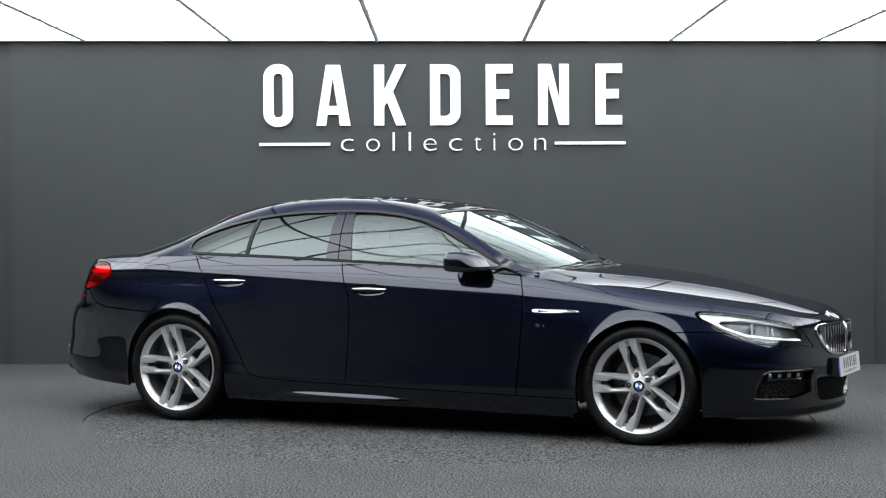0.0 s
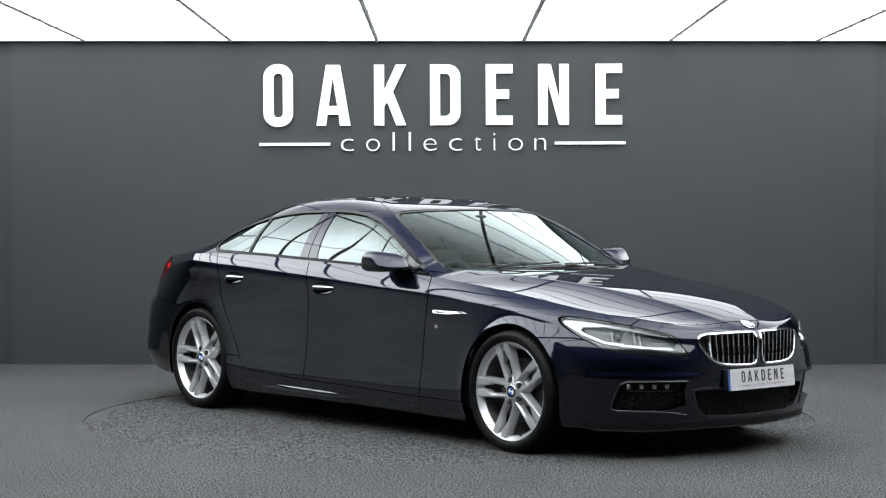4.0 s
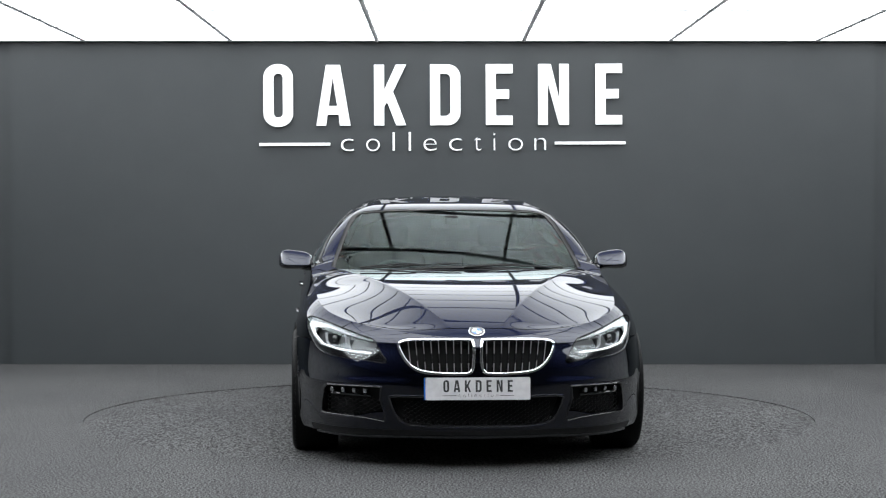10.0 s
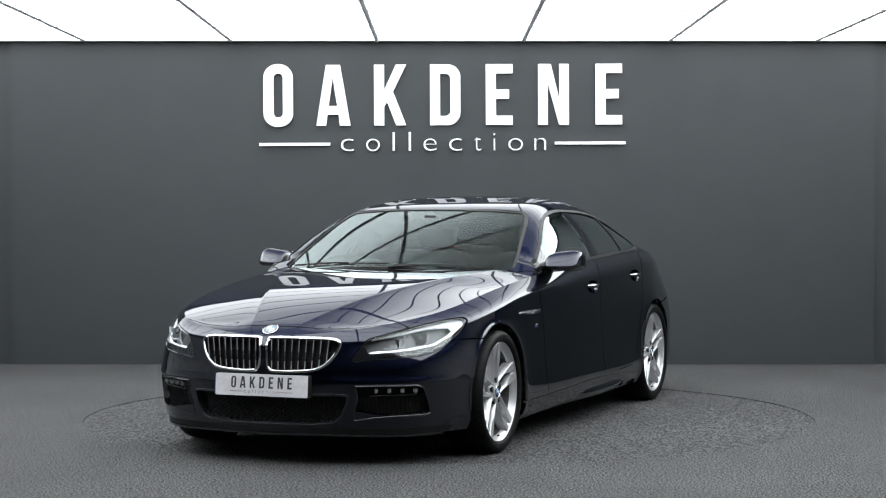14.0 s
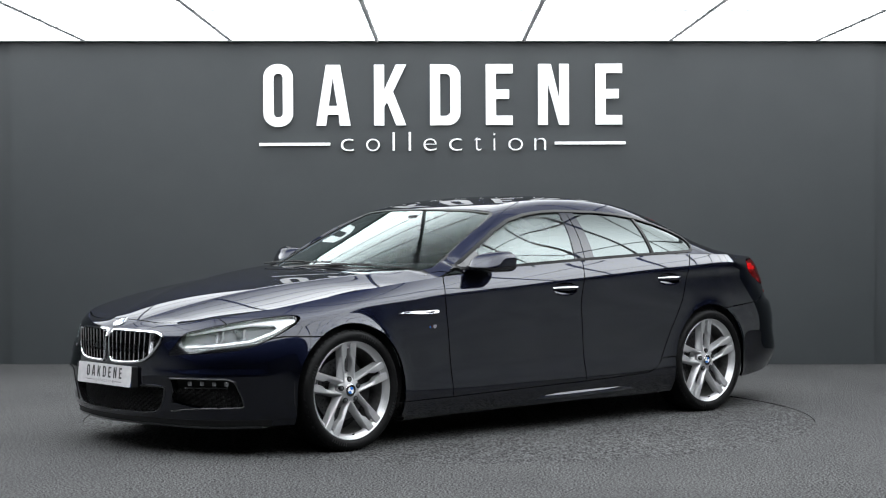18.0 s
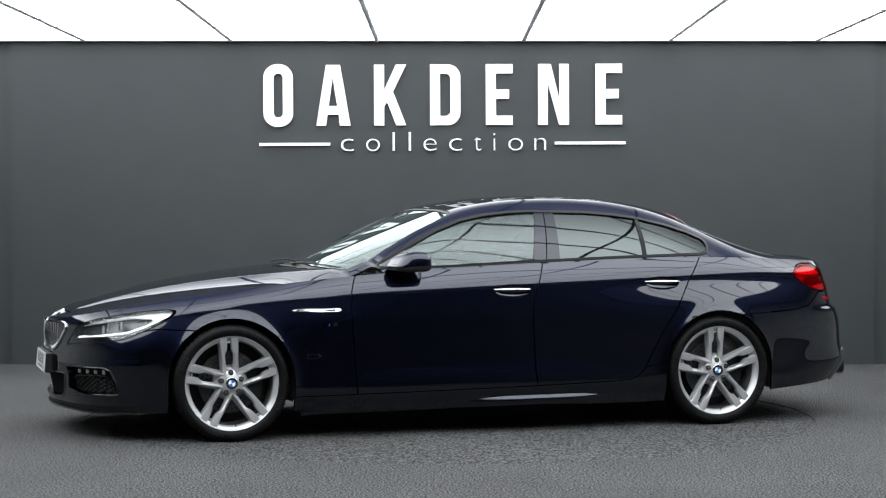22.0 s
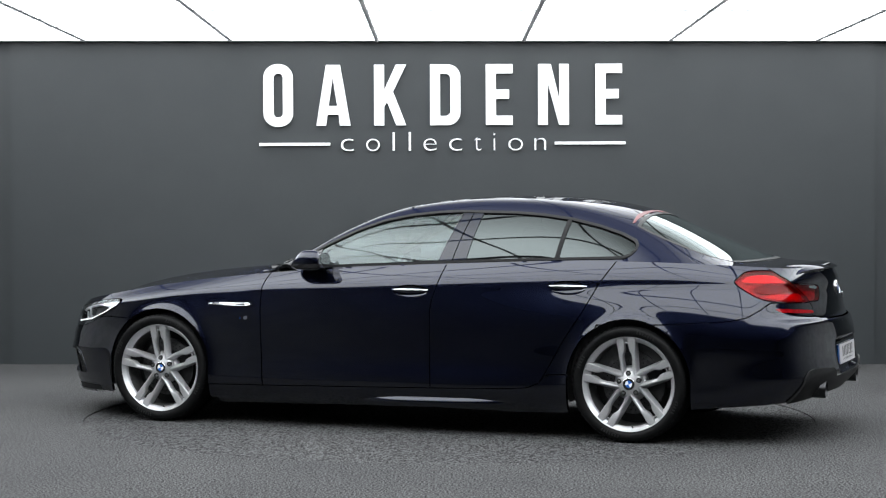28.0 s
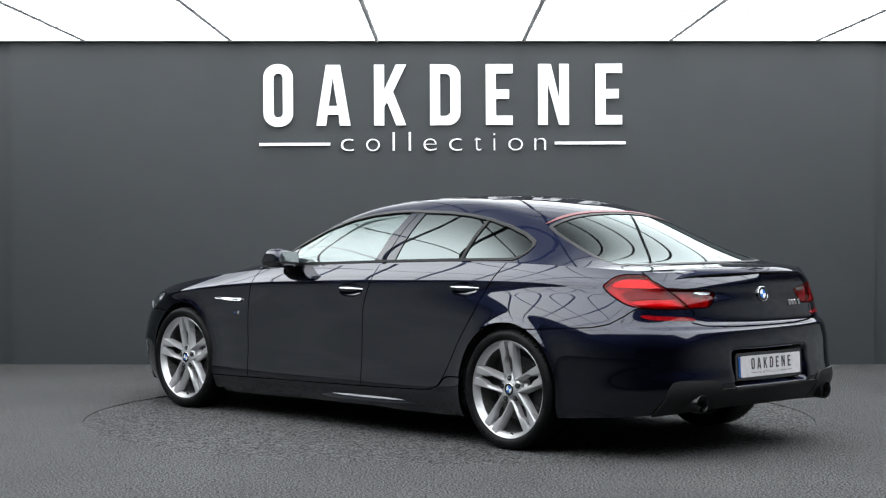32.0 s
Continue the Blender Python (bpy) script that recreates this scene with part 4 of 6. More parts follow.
def build_wheel(car):
    """A twin-spoke alloy wheel with its tyre; its axis is z, outwards."""
    bm = bmesh.new()
    lathe(bm, [(0.2665, -0.012), (0.2660, -0.003), (0.2632, -0.001), (0.2592, -0.004), (0.2555, -0.012), (0.2480, -0.016), (0.2400, -0.028), (0.2365, -0.036), (0.2420, -0.040), (0.2600, -0.040), (0.2665, -0.030)], 96, close=True)
    bmesh.ops.recalc_face_normals(bm, faces=bm.faces)
    wheel = smooth_by(part("wheel", bm, ALLOY, car, "silver twin-spoke alloy wheel with a black tyre"), 50)
    bm = bmesh.new()
    lathe(bm, [(0.2362, -0.036), (0.2340, -0.060), (0.2320, -0.09), (0.2320, -0.19), (0.2480, -0.20), (0.2640, -0.20), (0.2640, -0.040)], 80)
    bmesh.ops.recalc_face_normals(bm, faces=bm.faces)
    smooth_by(part("barrel", bm, SHADED_ALLOY, wheel, "rim barrel in a darker grey that carries its shade"), 50)
    # tyre: tread, shoulders and bowed walls
    bm = bmesh.new()
    prof = [(0.2645, -0.006), (0.2700, 0.004), (0.2800, 0.010), (0.2950, 0.0135), (0.3080, 0.0105), (0.3180, 0.002), (0.3240, -0.012), (0.3262, -0.030), (0.3270, -0.06), (0.3272, -0.11), (0.3270, -0.16), (0.3262, -0.19), (0.3240, -0.208), (0.3080, -0.230), (0.2900, -0.232), (0.2645, -0.214)]
    lathe(bm, prof, 120)
    bmesh.ops.recalc_face_normals(bm, faces=bm.faces)
    tyre = smooth_by(part("tyre", bm, RUBBER, wheel, "black low-profile tyre"), 60)
    # tread blocks round the shoulder and grooves round the tread
    bm = bmesh.new()
    for k in range(64):
        a = 2 * math.pi * k / 64
        prism(bm, [(-0.0062, -0.007), (0.0062, -0.007), (0.0062, 0.007), (-0.0062, 0.007)], 0.0026, Matrix.Rotation(a, 4, "Z") @ Matrix.Translation((0.3215, 0, -0.0045)) @ Matrix.Rotation(radians(52), 4, "Y"))
    for z in (-0.065, -0.110, -0.155):
        lathe(bm, [(0.3282, z + 0.017), (0.3285, z + 0.016), (0.3285, z - 0.016), (0.3282, z - 0.017)], 80)
    bmesh.ops.recalc_face_normals(bm, faces=bm.faces)
    part("tread", bm, RUBBER, tyre)
    # raised lettering too small to read: plain bars
    bm = bmesh.new()
    for a0, count in ((60, 7), (240, 7), (150, 5), (330, 5)):
        for k in range(count):
            prism(bm, [(-0.004, -0.008), (0.004, -0.008), (0.004, 0.008), (-0.004, 0.008)], 0.001, Matrix.Rotation(radians(a0 + 3.2 * k), 4, "Z") @ Matrix.Translation((0.294, 0, 0.0132)) @ Matrix.Rotation(radians(90), 4, "Z"))
    bmesh.ops.recalc_face_normals(bm, faces=bm.faces)
    tagged(part("sidewall_lettering", bm, BLACK_MATT, tyre), kind="stuff")
    # twin spokes: slim ridges from the hub that step out into broad flat ends at the rim
    tilt = 4.0
    edge_out = Spline((0.040, 0.0375), (0.08, 0.0395), (0.12, 0.0425), (0.165, 0.0465), (0.20, 0.0495), (0.262, 0.0537))
    keys = (0.040, 0.060, 0.080, 0.100, 0.120, 0.140, 0.155, 0.165, 0.172, 0.180, 0.188, 0.196, 0.210, 0.228, 0.245, 0.2605)
    edge_in = (0.018, 0.021, 0.0225, 0.0240, 0.0255, 0.0268, 0.0270, 0.0258, 0.0222, 0.0175, 0.0140, 0.0128, 0.0120, 0.0116, 0.0114, 0.0112)
    for k in range(5):
        turned = Matrix.Rotation(radians(90 + tilt + 72 * k), 4, "Z")
        for side in (1, -1):
            bm = bmesh.new()
            rows = []
            for r, inner in zip(keys, edge_in):
                u = (r - 0.040) / 0.218
                outer = float(edge_out(r))
                face = -0.023 + 0.018 * u ** 1.6
                wide = min(0.004, (outer - inner) * 0.25)
                skew = 0.005 * (1 - u)
                ring = []
                for y, z in ((inner - 0.008 * (1 - u), face - 0.036), (inner - 0.002, face - 0.012 - skew), (inner + 0.002, face - 0.0025 - skew), (outer - wide - 0.004, face), (outer - 0.002, face - 0.0005), (outer + 0.001, face - 0.004), (outer + 0.006 + 0.012 * (1 - u), face - 0.044)):
                    ring.append(bm.verts.new((r, side * y, z)))
                rows.append(ring)
            for a, b in zip(rows, rows[1:]):
                for j in range(7):
                    n = (j + 1) % 7
                    bm.faces.new((a[j], a[n], b[n], b[j]))
            bm.faces.new(rows[0])
            bm.faces.new(rows[-1])
            bmesh.ops.transform(bm, matrix=turned, verts=bm.verts)
            bmesh.ops.recalc_face_normals(bm, faces=bm.faces)
            smooth_by(part("spoke", bm, ALLOY, wheel), 28)
        # sunken web between the two ridges and the small bridge near the rim
        bm = bmesh.new()
        rows = []
        for r, half, z in ((0.050, 0.020, -0.046), (0.075, 0.022, -0.056), (0.090, 0.0225, -0.066), (0.100, 0.023, -0.085)):
            rows.append([bm.verts.new((r, y, z + dz)) for y, dz in ((-half, 0.006), (-half * 0.4, 0), (half * 0.4, 0), (half, 0.006))])
        for a, b in zip(rows, rows[1:]):
            for j in range(3):
                bm.faces.new((a[j], a[j + 1], b[j + 1], b[j]))
        bmesh.ops.transform(bm, matrix=turned, verts=bm.verts)
        bmesh.ops.recalc_face_normals(bm, faces=bm.faces)
        smooth_by(part("web", bm, ALLOY, wheel), 40)
        bm = bmesh.new()
        box(bm, (0.226, -0.013, -0.036), (0.234, 0.013, -0.022), 0.002)
        bmesh.ops.transform(bm, matrix=turned, verts=bm.verts)
        part("bridge", bm, ALLOY, wheel)
    # valve stem
    bm = bmesh.new()
    tube(bm, [(0.246 * math.cos(radians(-85)), 0.246 * math.sin(radians(-85)), -0.03), (0.236 * math.cos(radians(-85)), 0.236 * math.sin(radians(-85)), -0.012)], 0.004, 8)
    part("valve", bm, BLACK_MATT, wheel)
    bm = bmesh.new()
    lathe(bm, [(0.0001, -0.020), (0.034, -0.019), (0.038, -0.021), (0.060, -0.024), (0.072, -0.030), (0.078, -0.042), (0.078, -0.08)], 60)
    bmesh.ops.recalc_face_normals(bm, faces=bm.faces)
    hub = smooth_by(part("hub", bm, ALLOY, wheel), 50)
    for k in range(5):
        a = radians(90 + tilt + 72 * k)
        # black disc on the hub's face, its colour standing in for a hole's shade
        bm = bmesh.new()
        lathe(bm, [(0.0001, -0.0195), (0.0140, -0.0195), (0.0150, -0.0215), (0.0150, -0.034)], 20)
        bmesh.ops.translate(bm, vec=(0.060 * math.cos(a), 0.060 * math.sin(a), 0), verts=bm.verts)
        part("bolt_disc", bm, GAP, hub, "flat black disc for a shaded bolt hole")
        bm = bmesh.new()
        lathe(bm, [(0.0001, -0.0165), (0.0060, -0.0165), (0.0080, -0.0180), (0.0085, -0.026)], 6)
        bmesh.ops.translate(bm, vec=(0.060 * math.cos(a), 0.060 * math.sin(a), 0), verts=bm.verts)
        part("wheel_bolt", bm, DISC, hub, "steel wheel bolt")
    roundel(None, wheel, Matrix.Translation((0, 0, -0.019)) @ Matrix.Rotation(radians(20), 4, "Z"), 0.034)
    bm = bmesh.new()
    lathe(bm, [(0.060, -0.105), (0.174, -0.105), (0.174, -0.135), (0.060, -0.135)], 60, close=True)
    bmesh.ops.recalc_face_normals(bm, faces=bm.faces)
    disc = smooth_by(part("brake_disc", bm, DISC, wheel, "steel brake disc with black dots for drill holes"), 40)
    # black dots laid on the face, coloured like the shade in drilled holes
    bm = bmesh.new()
    for k in range(36):
        a = radians(10 * k)
        for r in (0.105, 0.128, 0.152):
            b = a + r * 3
            prism(bm, [(r * math.cos(b) + 0.004 * math.cos(q), r * math.sin(b) + 0.004 * math.sin(q)) for q in [2 * math.pi * i / 8 for i in range(8)]], 0.0006, Matrix.Translation((0, 0, -0.105)))
    part("drill_dots", bm, GAP, disc)
    bm = bmesh.new()
    for k in range(9):
        a = radians(-30 + 7.5 * k)
        for r in (0.11, 0.19):
            bm.verts.new((r * math.cos(a), r * math.sin(a), -0.085))
            bm.verts.new((r * math.cos(a), r * math.sin(a), -0.15))
    bmesh.ops.convex_hull(bm, input=bm.verts)
    part("caliper", bm, BLACK_MATT, wheel)
    bm = bmesh.new()
    lathe(bm, [(0.0001, -0.16), (0.230, -0.16), (0.230, -0.17)], 48)
    part("backing_plate", bm, BLACK_MATT, wheel)
    return wheel


def number_plate(car, at, blue_left):
    """A white plate with the dealer's name, in the x-y plane of at."""
    bm = bmesh.new()
    prism(bm, [(x - 0.26, y - 0.0555) for x, y in rounded(0.52, 0.111, 0.008)], 0.004, at)
    bmesh.ops.recalc_face_normals(bm, faces=bm.faces)
    plate = part("number_plate", bm, PLATE, car, "white plate reading OAKDENE collection in black")
    lettering(plate, 0.352, at @ Matrix.Translation((-0.176, -0.034, 0.004)), PRINT, 0.0008)
    bm = bmesh.new()
    prism(bm, [(-0.268, -0.054), (0.255, -0.054), (0.255, 0.054), (-0.268, 0.054)], 0.003, at @ Matrix.Translation((0, 0, -0.006)))
    bmesh.ops.recalc_face_normals(bm, faces=bm.faces)
    part("backing", bm, BLUE, plate, "dark blue edge of the plate behind")
    return plate


def build_car():
    car = tagged(new("car"), "dark blue four-door coupe with silver wheels on the turntable", "car")
    flank, top = car_skin()
    SKIN["flank"], SKIN["top"] = flank, top
    g = 0.0034
    # wheel arches
    for x in AXLES:
        _, flank = flank.split(arch_field(x, HUB + 0.010, 0.354))
    # lamps and grilles at the nose
    head, flank = flank.split(only_front(shape_field(rounded_line(HEADLIGHT), (1, 2)), 1.5), g)
    kidney, flank = flank.split(only_front(shape_field(rounded_line(KIDNEY), (1, 2)), 2.1), 0.0)
    intake, flank = flank.split(only_front(shape_field(INTAKE, (1, 2)), 1.9), 0.0)
    fog, flank = flank.split(only_front(shape_field(FOG, (1, 2)), 1.7), 0.0)
    # tail: boot lid face, lamps
    boot_face, flank = flank.split(only_rear(shape_field(BOOT_FACE, (1, 2)), -2.2), g)
    tail, flank = flank.split(only_rear(shape_field(rounded_line(TAIL_LAMP), (0, 2)), -1.9), g)
    inner, boot_face = boot_face.split(only_rear(shape_field(rounded_line(INNER_LAMP), (1, 2)), -2.1), g)
    # bumpers
    front_bumper, flank = flank.split(shape_field([(1.30, 0.618), (1.70, 0.626), (1.90, 0.632), (1.99, 0.617), (2.10, 0.62), (2.17, 0.80), (3.0, 0.80), (3.0, -0.2), (1.30, -0.2)]), g)
    rear_bumper, flank = flank.split(shape_field([(-1.30, 0.655), (-1.68, 0.662), (-2.04, 0.685), (-2.13, 0.705), (-2.20, 0.75), (-2.24, 0.785), (-3.0, 0.785), (-3.0, -0.2), (-1.30, -0.2)]), g)
    # flank panels; positive side of each line is towards the front
    valance, front_bumper = front_bumper.split(lambda v: np.maximum(v[:, 2] - 0.200, 1.95 - v[:, 0]), 0.0)
    sill, flank = flank.split(line_field(SILL, sign=-1), g)
    back, wing = flank.split(line_field(DOOR_FRONT), g)
    back, front_door = back.split(line_field(DOOR_MIDDLE), g)
    quarter, rear_door = back.split(line_field(DOOR_REAR), g)
    # top sheet: screens, windows, bonnet, boot, roof
    screen_line = [(0.945, -0.2), (0.945, 0.0), (0.93, 0.30), (0.865, 0.55), (0.775, 0.705), (0.735, 0.735), (0.60, 0.712), (0.444, 0.680), (0.25, 0.638), (0.135, 0.600), (0.098, 0.560), (0.105, 0.40), (0.122, 0.20), (0.128, 0.0), (0.128, -0.2)]
    screen, top = top.split(shape_field(screen_line, (0, 1)), 0.0)
    screen = screen.laid(windscreen_height)
    rear_line = [(-1.425, -0.2), (-1.425, 0.30), (-1.430, 0.548), (-1.50, 0.570), (-1.70, 0.600), (-1.93, 0.632), (-2.01, 0.615), (-2.055, 0.50), (-2.075, 0.25), (-2.08, -0.2)]
    rear_screen, top = top.split(shape_field(rear_line, (0, 1)), 0.0)
    rear_screen = rear_screen.evened()
    above = lambda v: RAIL_Y(v[:, 0]) + 0.004 - v[:, 1]
    window, top = top.split(both(shape_field(WINDOW_LOW + WINDOW_TIP + WINDOW_TOP, (0, 2)), above), 0.0)
    nose_line = [(2.315, -0.2), (2.312, 0.10), (2.295, 0.30), (2.255, 0.44), (2.17, 0.60), (1.9, 1.2)]
    bonnet_line = nose_line + [(0.60, 1.2), (0.74, 0.80), (0.80, 0.755), (0.905, 0.55), (0.965, 0.30), (0.982, -0.2)]
    bonnet, top = top.split(shape_field(bonnet_line, (0, 1)), g)
    nose, top = top.split(shape_field([(2.0, -0.3), (2.0, 1.2), (3.0, 1.2), (3.0, -0.3)], (0, 1)), 0.0)
    cowl, top = top.split(shape_field([(0.78, -0.3), (0.78, 0.76), (0.84, 0.72), (1.2, 0.5), (1.2, -0.3)], (0, 1)), 0.0)
    boot, top = top.split(shape_field([(-2.04, -0.3), (-2.035, 0.625), (-2.07, 0.66), (-2.20, 0.685), (-2.6, 0.70), (-2.9, 0.70), (-2.9, -0.3)], (0, 1)), g)
    roof = top

    pair("front_wing", wing, PAINT, car)
    doors = []
    for name, skin, (hx, hz) in (("front_door", front_door, HANDLES[0]), ("rear_door", rear_door, HANDLES[1])):
        bowl, skin = skin.split(shape_field(handle_oval(hx, hz)), 0.0)
        doors.append(pair(name, skin, PAINT, car))
        q = np.clip(1 - ((bowl.v[:, 0] - hx) / 0.108) ** 2 - ((bowl.v[:, 2] - hz + 0.004) / 0.040) ** 2, 0, 1)
        deep = 0.026 * np.sqrt(q)
        slope = 0.026 / np.maximum(np.sqrt(q), 0.30)
        tilt = np.stack([-slope * (bowl.v[:, 0] - hx) / 0.108 ** 2, q * 0, -slope * (bowl.v[:, 2] - hz + 0.004) / 0.040 ** 2], 1)
        bowl = Skin(bowl.v - np.stack([q * 0, deep, q * 0], 1), bowl.n + tilt, bowl.faces)
        for door, b in zip(doors[-1], (bowl, bowl.mirrored())):
            part("handle_bowl", b.mesh("handle_bowl", PAINT, 0), PAINT, door, "hollow bowl behind the handle")
    a = part("rear_quarter", quarter.mesh("rear_quarter", PAINT), PAINT, car)
    flap, rest = quarter.split(shape_field(rounded_line(FLAP)), 0.0016)
    b = part("rear_quarter", rest.mirrored().mesh("rear_quarter", PAINT), PAINT, car)
    part("fuel_flap", flap.mirrored().mesh("fuel_flap", PAINT, 0.006), PAINT, b)
    pair("sill", sill.moved(-0.006), PAINT, car, lip=0.02)
    for flip in (1, -1):
        bm = bmesh.new()
        rows = []
        for x in np.linspace(1.085, -1.095, 45):
            end = min(1.0, (1.085 - x) / 0.10, (x + 1.095) / 0.10) ** 0.5 if -1.095 < x < 1.085 else 0.0
            rise = 0.020 * (0.4 - x) / 1.5
            flare = 0.002 + 0.052 * math.exp(-((x + 0.34) / 0.48) ** 4)
            rows.append([bm.verts.new((x, y * flip, z + rise)) for y, z in ((0.894, 0.248), (0.896, 0.240), (0.896 + flare * 0.42 * end, 0.222), (0.896 + flare * 0.76 * end, 0.200), (0.896 + flare * end, 0.176), (0.886 + flare * end, 0.150), (0.86, 0.135), (0.80, 0.140))])
        for a, b in zip(rows, rows[1:]):
            for j in range(7):
                bm.faces.new((a[j], a[j + 1], b[j + 1], b[j]))
        bmesh.ops.recalc_face_normals(bm, faces=bm.faces)
        smooth_by(part("side_skirt", bm, PAINT, car, "flared painted side skirt"), 60)
    bumper = part("front_bumper", front_bumper.whole().mesh("front_bumper", PAINT), PAINT, car, "dark blue sport bumper with black air intakes")
    rear = part("rear_bumper", rear_bumper.whole().mesh("rear_bumper", PAINT), PAINT, car)
    part("lower_valance", valance.whole().mesh("lower_valance", BLACK_MATT), BLACK_MATT, bumper, "black lower strip of the front bumper")
    part("nose_panel", nose.whole().mesh("nose_panel", PAINT), PAINT, bumper)
    part("bonnet", bonnet.whole().mesh("bonnet", PAINT), PAINT, car)
    part("cowl", cowl.whole().moved(-0.008).mesh("cowl", BLACK_MATT, 0.01), BLACK_MATT, car, "black plastic wiper cowl")
    lid = part("boot_lid", boot.whole().mesh("boot_lid", PAINT), PAINT, car)
    part("boot_face", boot_face.whole().mesh("boot_face", PAINT), PAINT, lid)
    part("roof", roof.whole().mesh("roof", PAINT, 0.012), PAINT, car)
    part("windscreen", screen.whole().moved(-0.003).mesh("windscreen", SCREEN_GLASS, 0), SCREEN_GLASS, car, "curved windscreen reflecting the ceiling lights")
    part("rear_window", rear_screen.whole().moved(-0.003).mesh("rear_window", REAR_GLASS, 0), REAR_GLASS, car, "dark tinted rear window")
    # black bands round the screens
    for skin in (screen, rear_screen):
        bm = bmesh.new()
        edge_trim(bm, skin.whole(), -0.022, 0.0012, 0.004)
        part("screen_seal", bm, FRAME_BLACK, car)

    # side windows: front, rear and quarter lights in a black frame
    slack = shape_field(WINDOW_LOW + WINDOW_TIP + WINDOW_TOP, (0, 2))
    glass, frame_skin = window.split(lambda v: np.maximum(slack(v) + 0.014, RAIL_Y(v[:, 0]) + 0.014 - v[:, 1]), 0.0)
    pillar_f = line_field([(-0.468, 1.5), (-0.409, 1.3), (-0.309, 0.96), (-0.262, 0.8)])
    pillar_r = line_field([(-0.552, 1.5), (-0.528, 1.3), (-0.487, 0.97), (-0.466, 0.8)])
    split_r = line_field([(-1.085, 1.5), (-1.06, 1.25), (-1.035, 0.98), (-1.02, 0.8)])
    sail_f = line_field([(0.40, 1.5), (0.42, 1.3), (0.455, 0.94), (0.46, 0.8)])
    rest, front_glass = glass.split(pillar_f, 0.0)
    front_glass, sail = front_glass.split(sail_f, 0.0)
    rest, b_pillar = rest.split(pillar_r, 0.0)
    quarter_glass, rear_glass = rest.split(split_r, 0.011)
    # narrow gap between the two doors' halves of the pillar
    pillar_gap = line_field([(-0.508, 1.5), (-0.469, 1.3), (-0.398, 0.96), (-0.365, 0.8)])
    pillar_back, pillar_front = b_pillar.split(pillar_gap, 0.003)
    pair("window_frame", frame_skin.moved(0.004), FRAME_BLACK, car, "black window surround", 0.02)
    for skin in (pillar_front, pillar_back):
        pair("b_pillar", skin.moved(0.001), PILLAR_BLACK, car, "gloss black pillar between the doors", 0.01)
    pair("mirror_sail", sail.moved(0.001), BLACK_GLOSS, car, "", 0.01)
    pair("front_window", front_glass.moved(-0.004), SIDE_GLASS, car, "lightly tinted front side window", 0)
    pair("rear_side_window", rear_glass.moved(-0.004), REAR_GLASS, car, "dark privacy glass", 0)
    pair("quarter_window", quarter_glass.moved(-0.004), REAR_GLASS, car, "dark privacy glass", 0)
    band = window.split(both(lambda v: split_r(v) - 0.012, lambda v: -split_r(v) - 0.012))[0]
    pair("window_divider", band.moved(0.002), FRAME_BLACK, car, "", 0.01)

    # tyres and arch liners
    wheel = build_wheel(car)
    k = 0
    for x in AXLES:
        for side in (1, -1):
            m = Matrix.Translation((x, (0.924 if x > 0 else 0.930) * side, HUB)) @ Matrix.Rotation(radians(-90 * side), 4, "X")
            m = m @ Matrix.Rotation(radians(180 if side > 0 else 12), 4, "Z")
            if k:
                copy_thing(wheel, m)
            else:
                wheel.matrix_basis = m
            k += 1
            bm = bmesh.new()
            rows = []
            for i in range(25):
                a = radians(-20 + 220 * i / 24)
                rows.append([bm.verts.new((x + 0.372 * math.cos(a), side * y, HUB + 0.012 + 0.372 * math.sin(a))) for y in (0.895, 0.62)])
            for p, q in zip(rows, rows[1:]):
                bm.faces.new((p[0], q[0], q[1], p[1]))
            bm.faces.new([r[1] for r in rows])
            part("arch_liner", bm, GAP, car, "black wheel arch liner")

    # underside
    bm = bmesh.new()
    box(bm, (-2.05, -0.60, 0.19), (2.10, 0.60, 0.26), 0.02)
    part("underbody", bm, BLACK_MATT, car, "dark underside between the wheels")

    build_front(car, bumper, head, kidney, intake, fog)
    build_rear(car, rear, lid, tail, inner)
    build_side_details(car, doors)
    build_cabin(car)
    return car


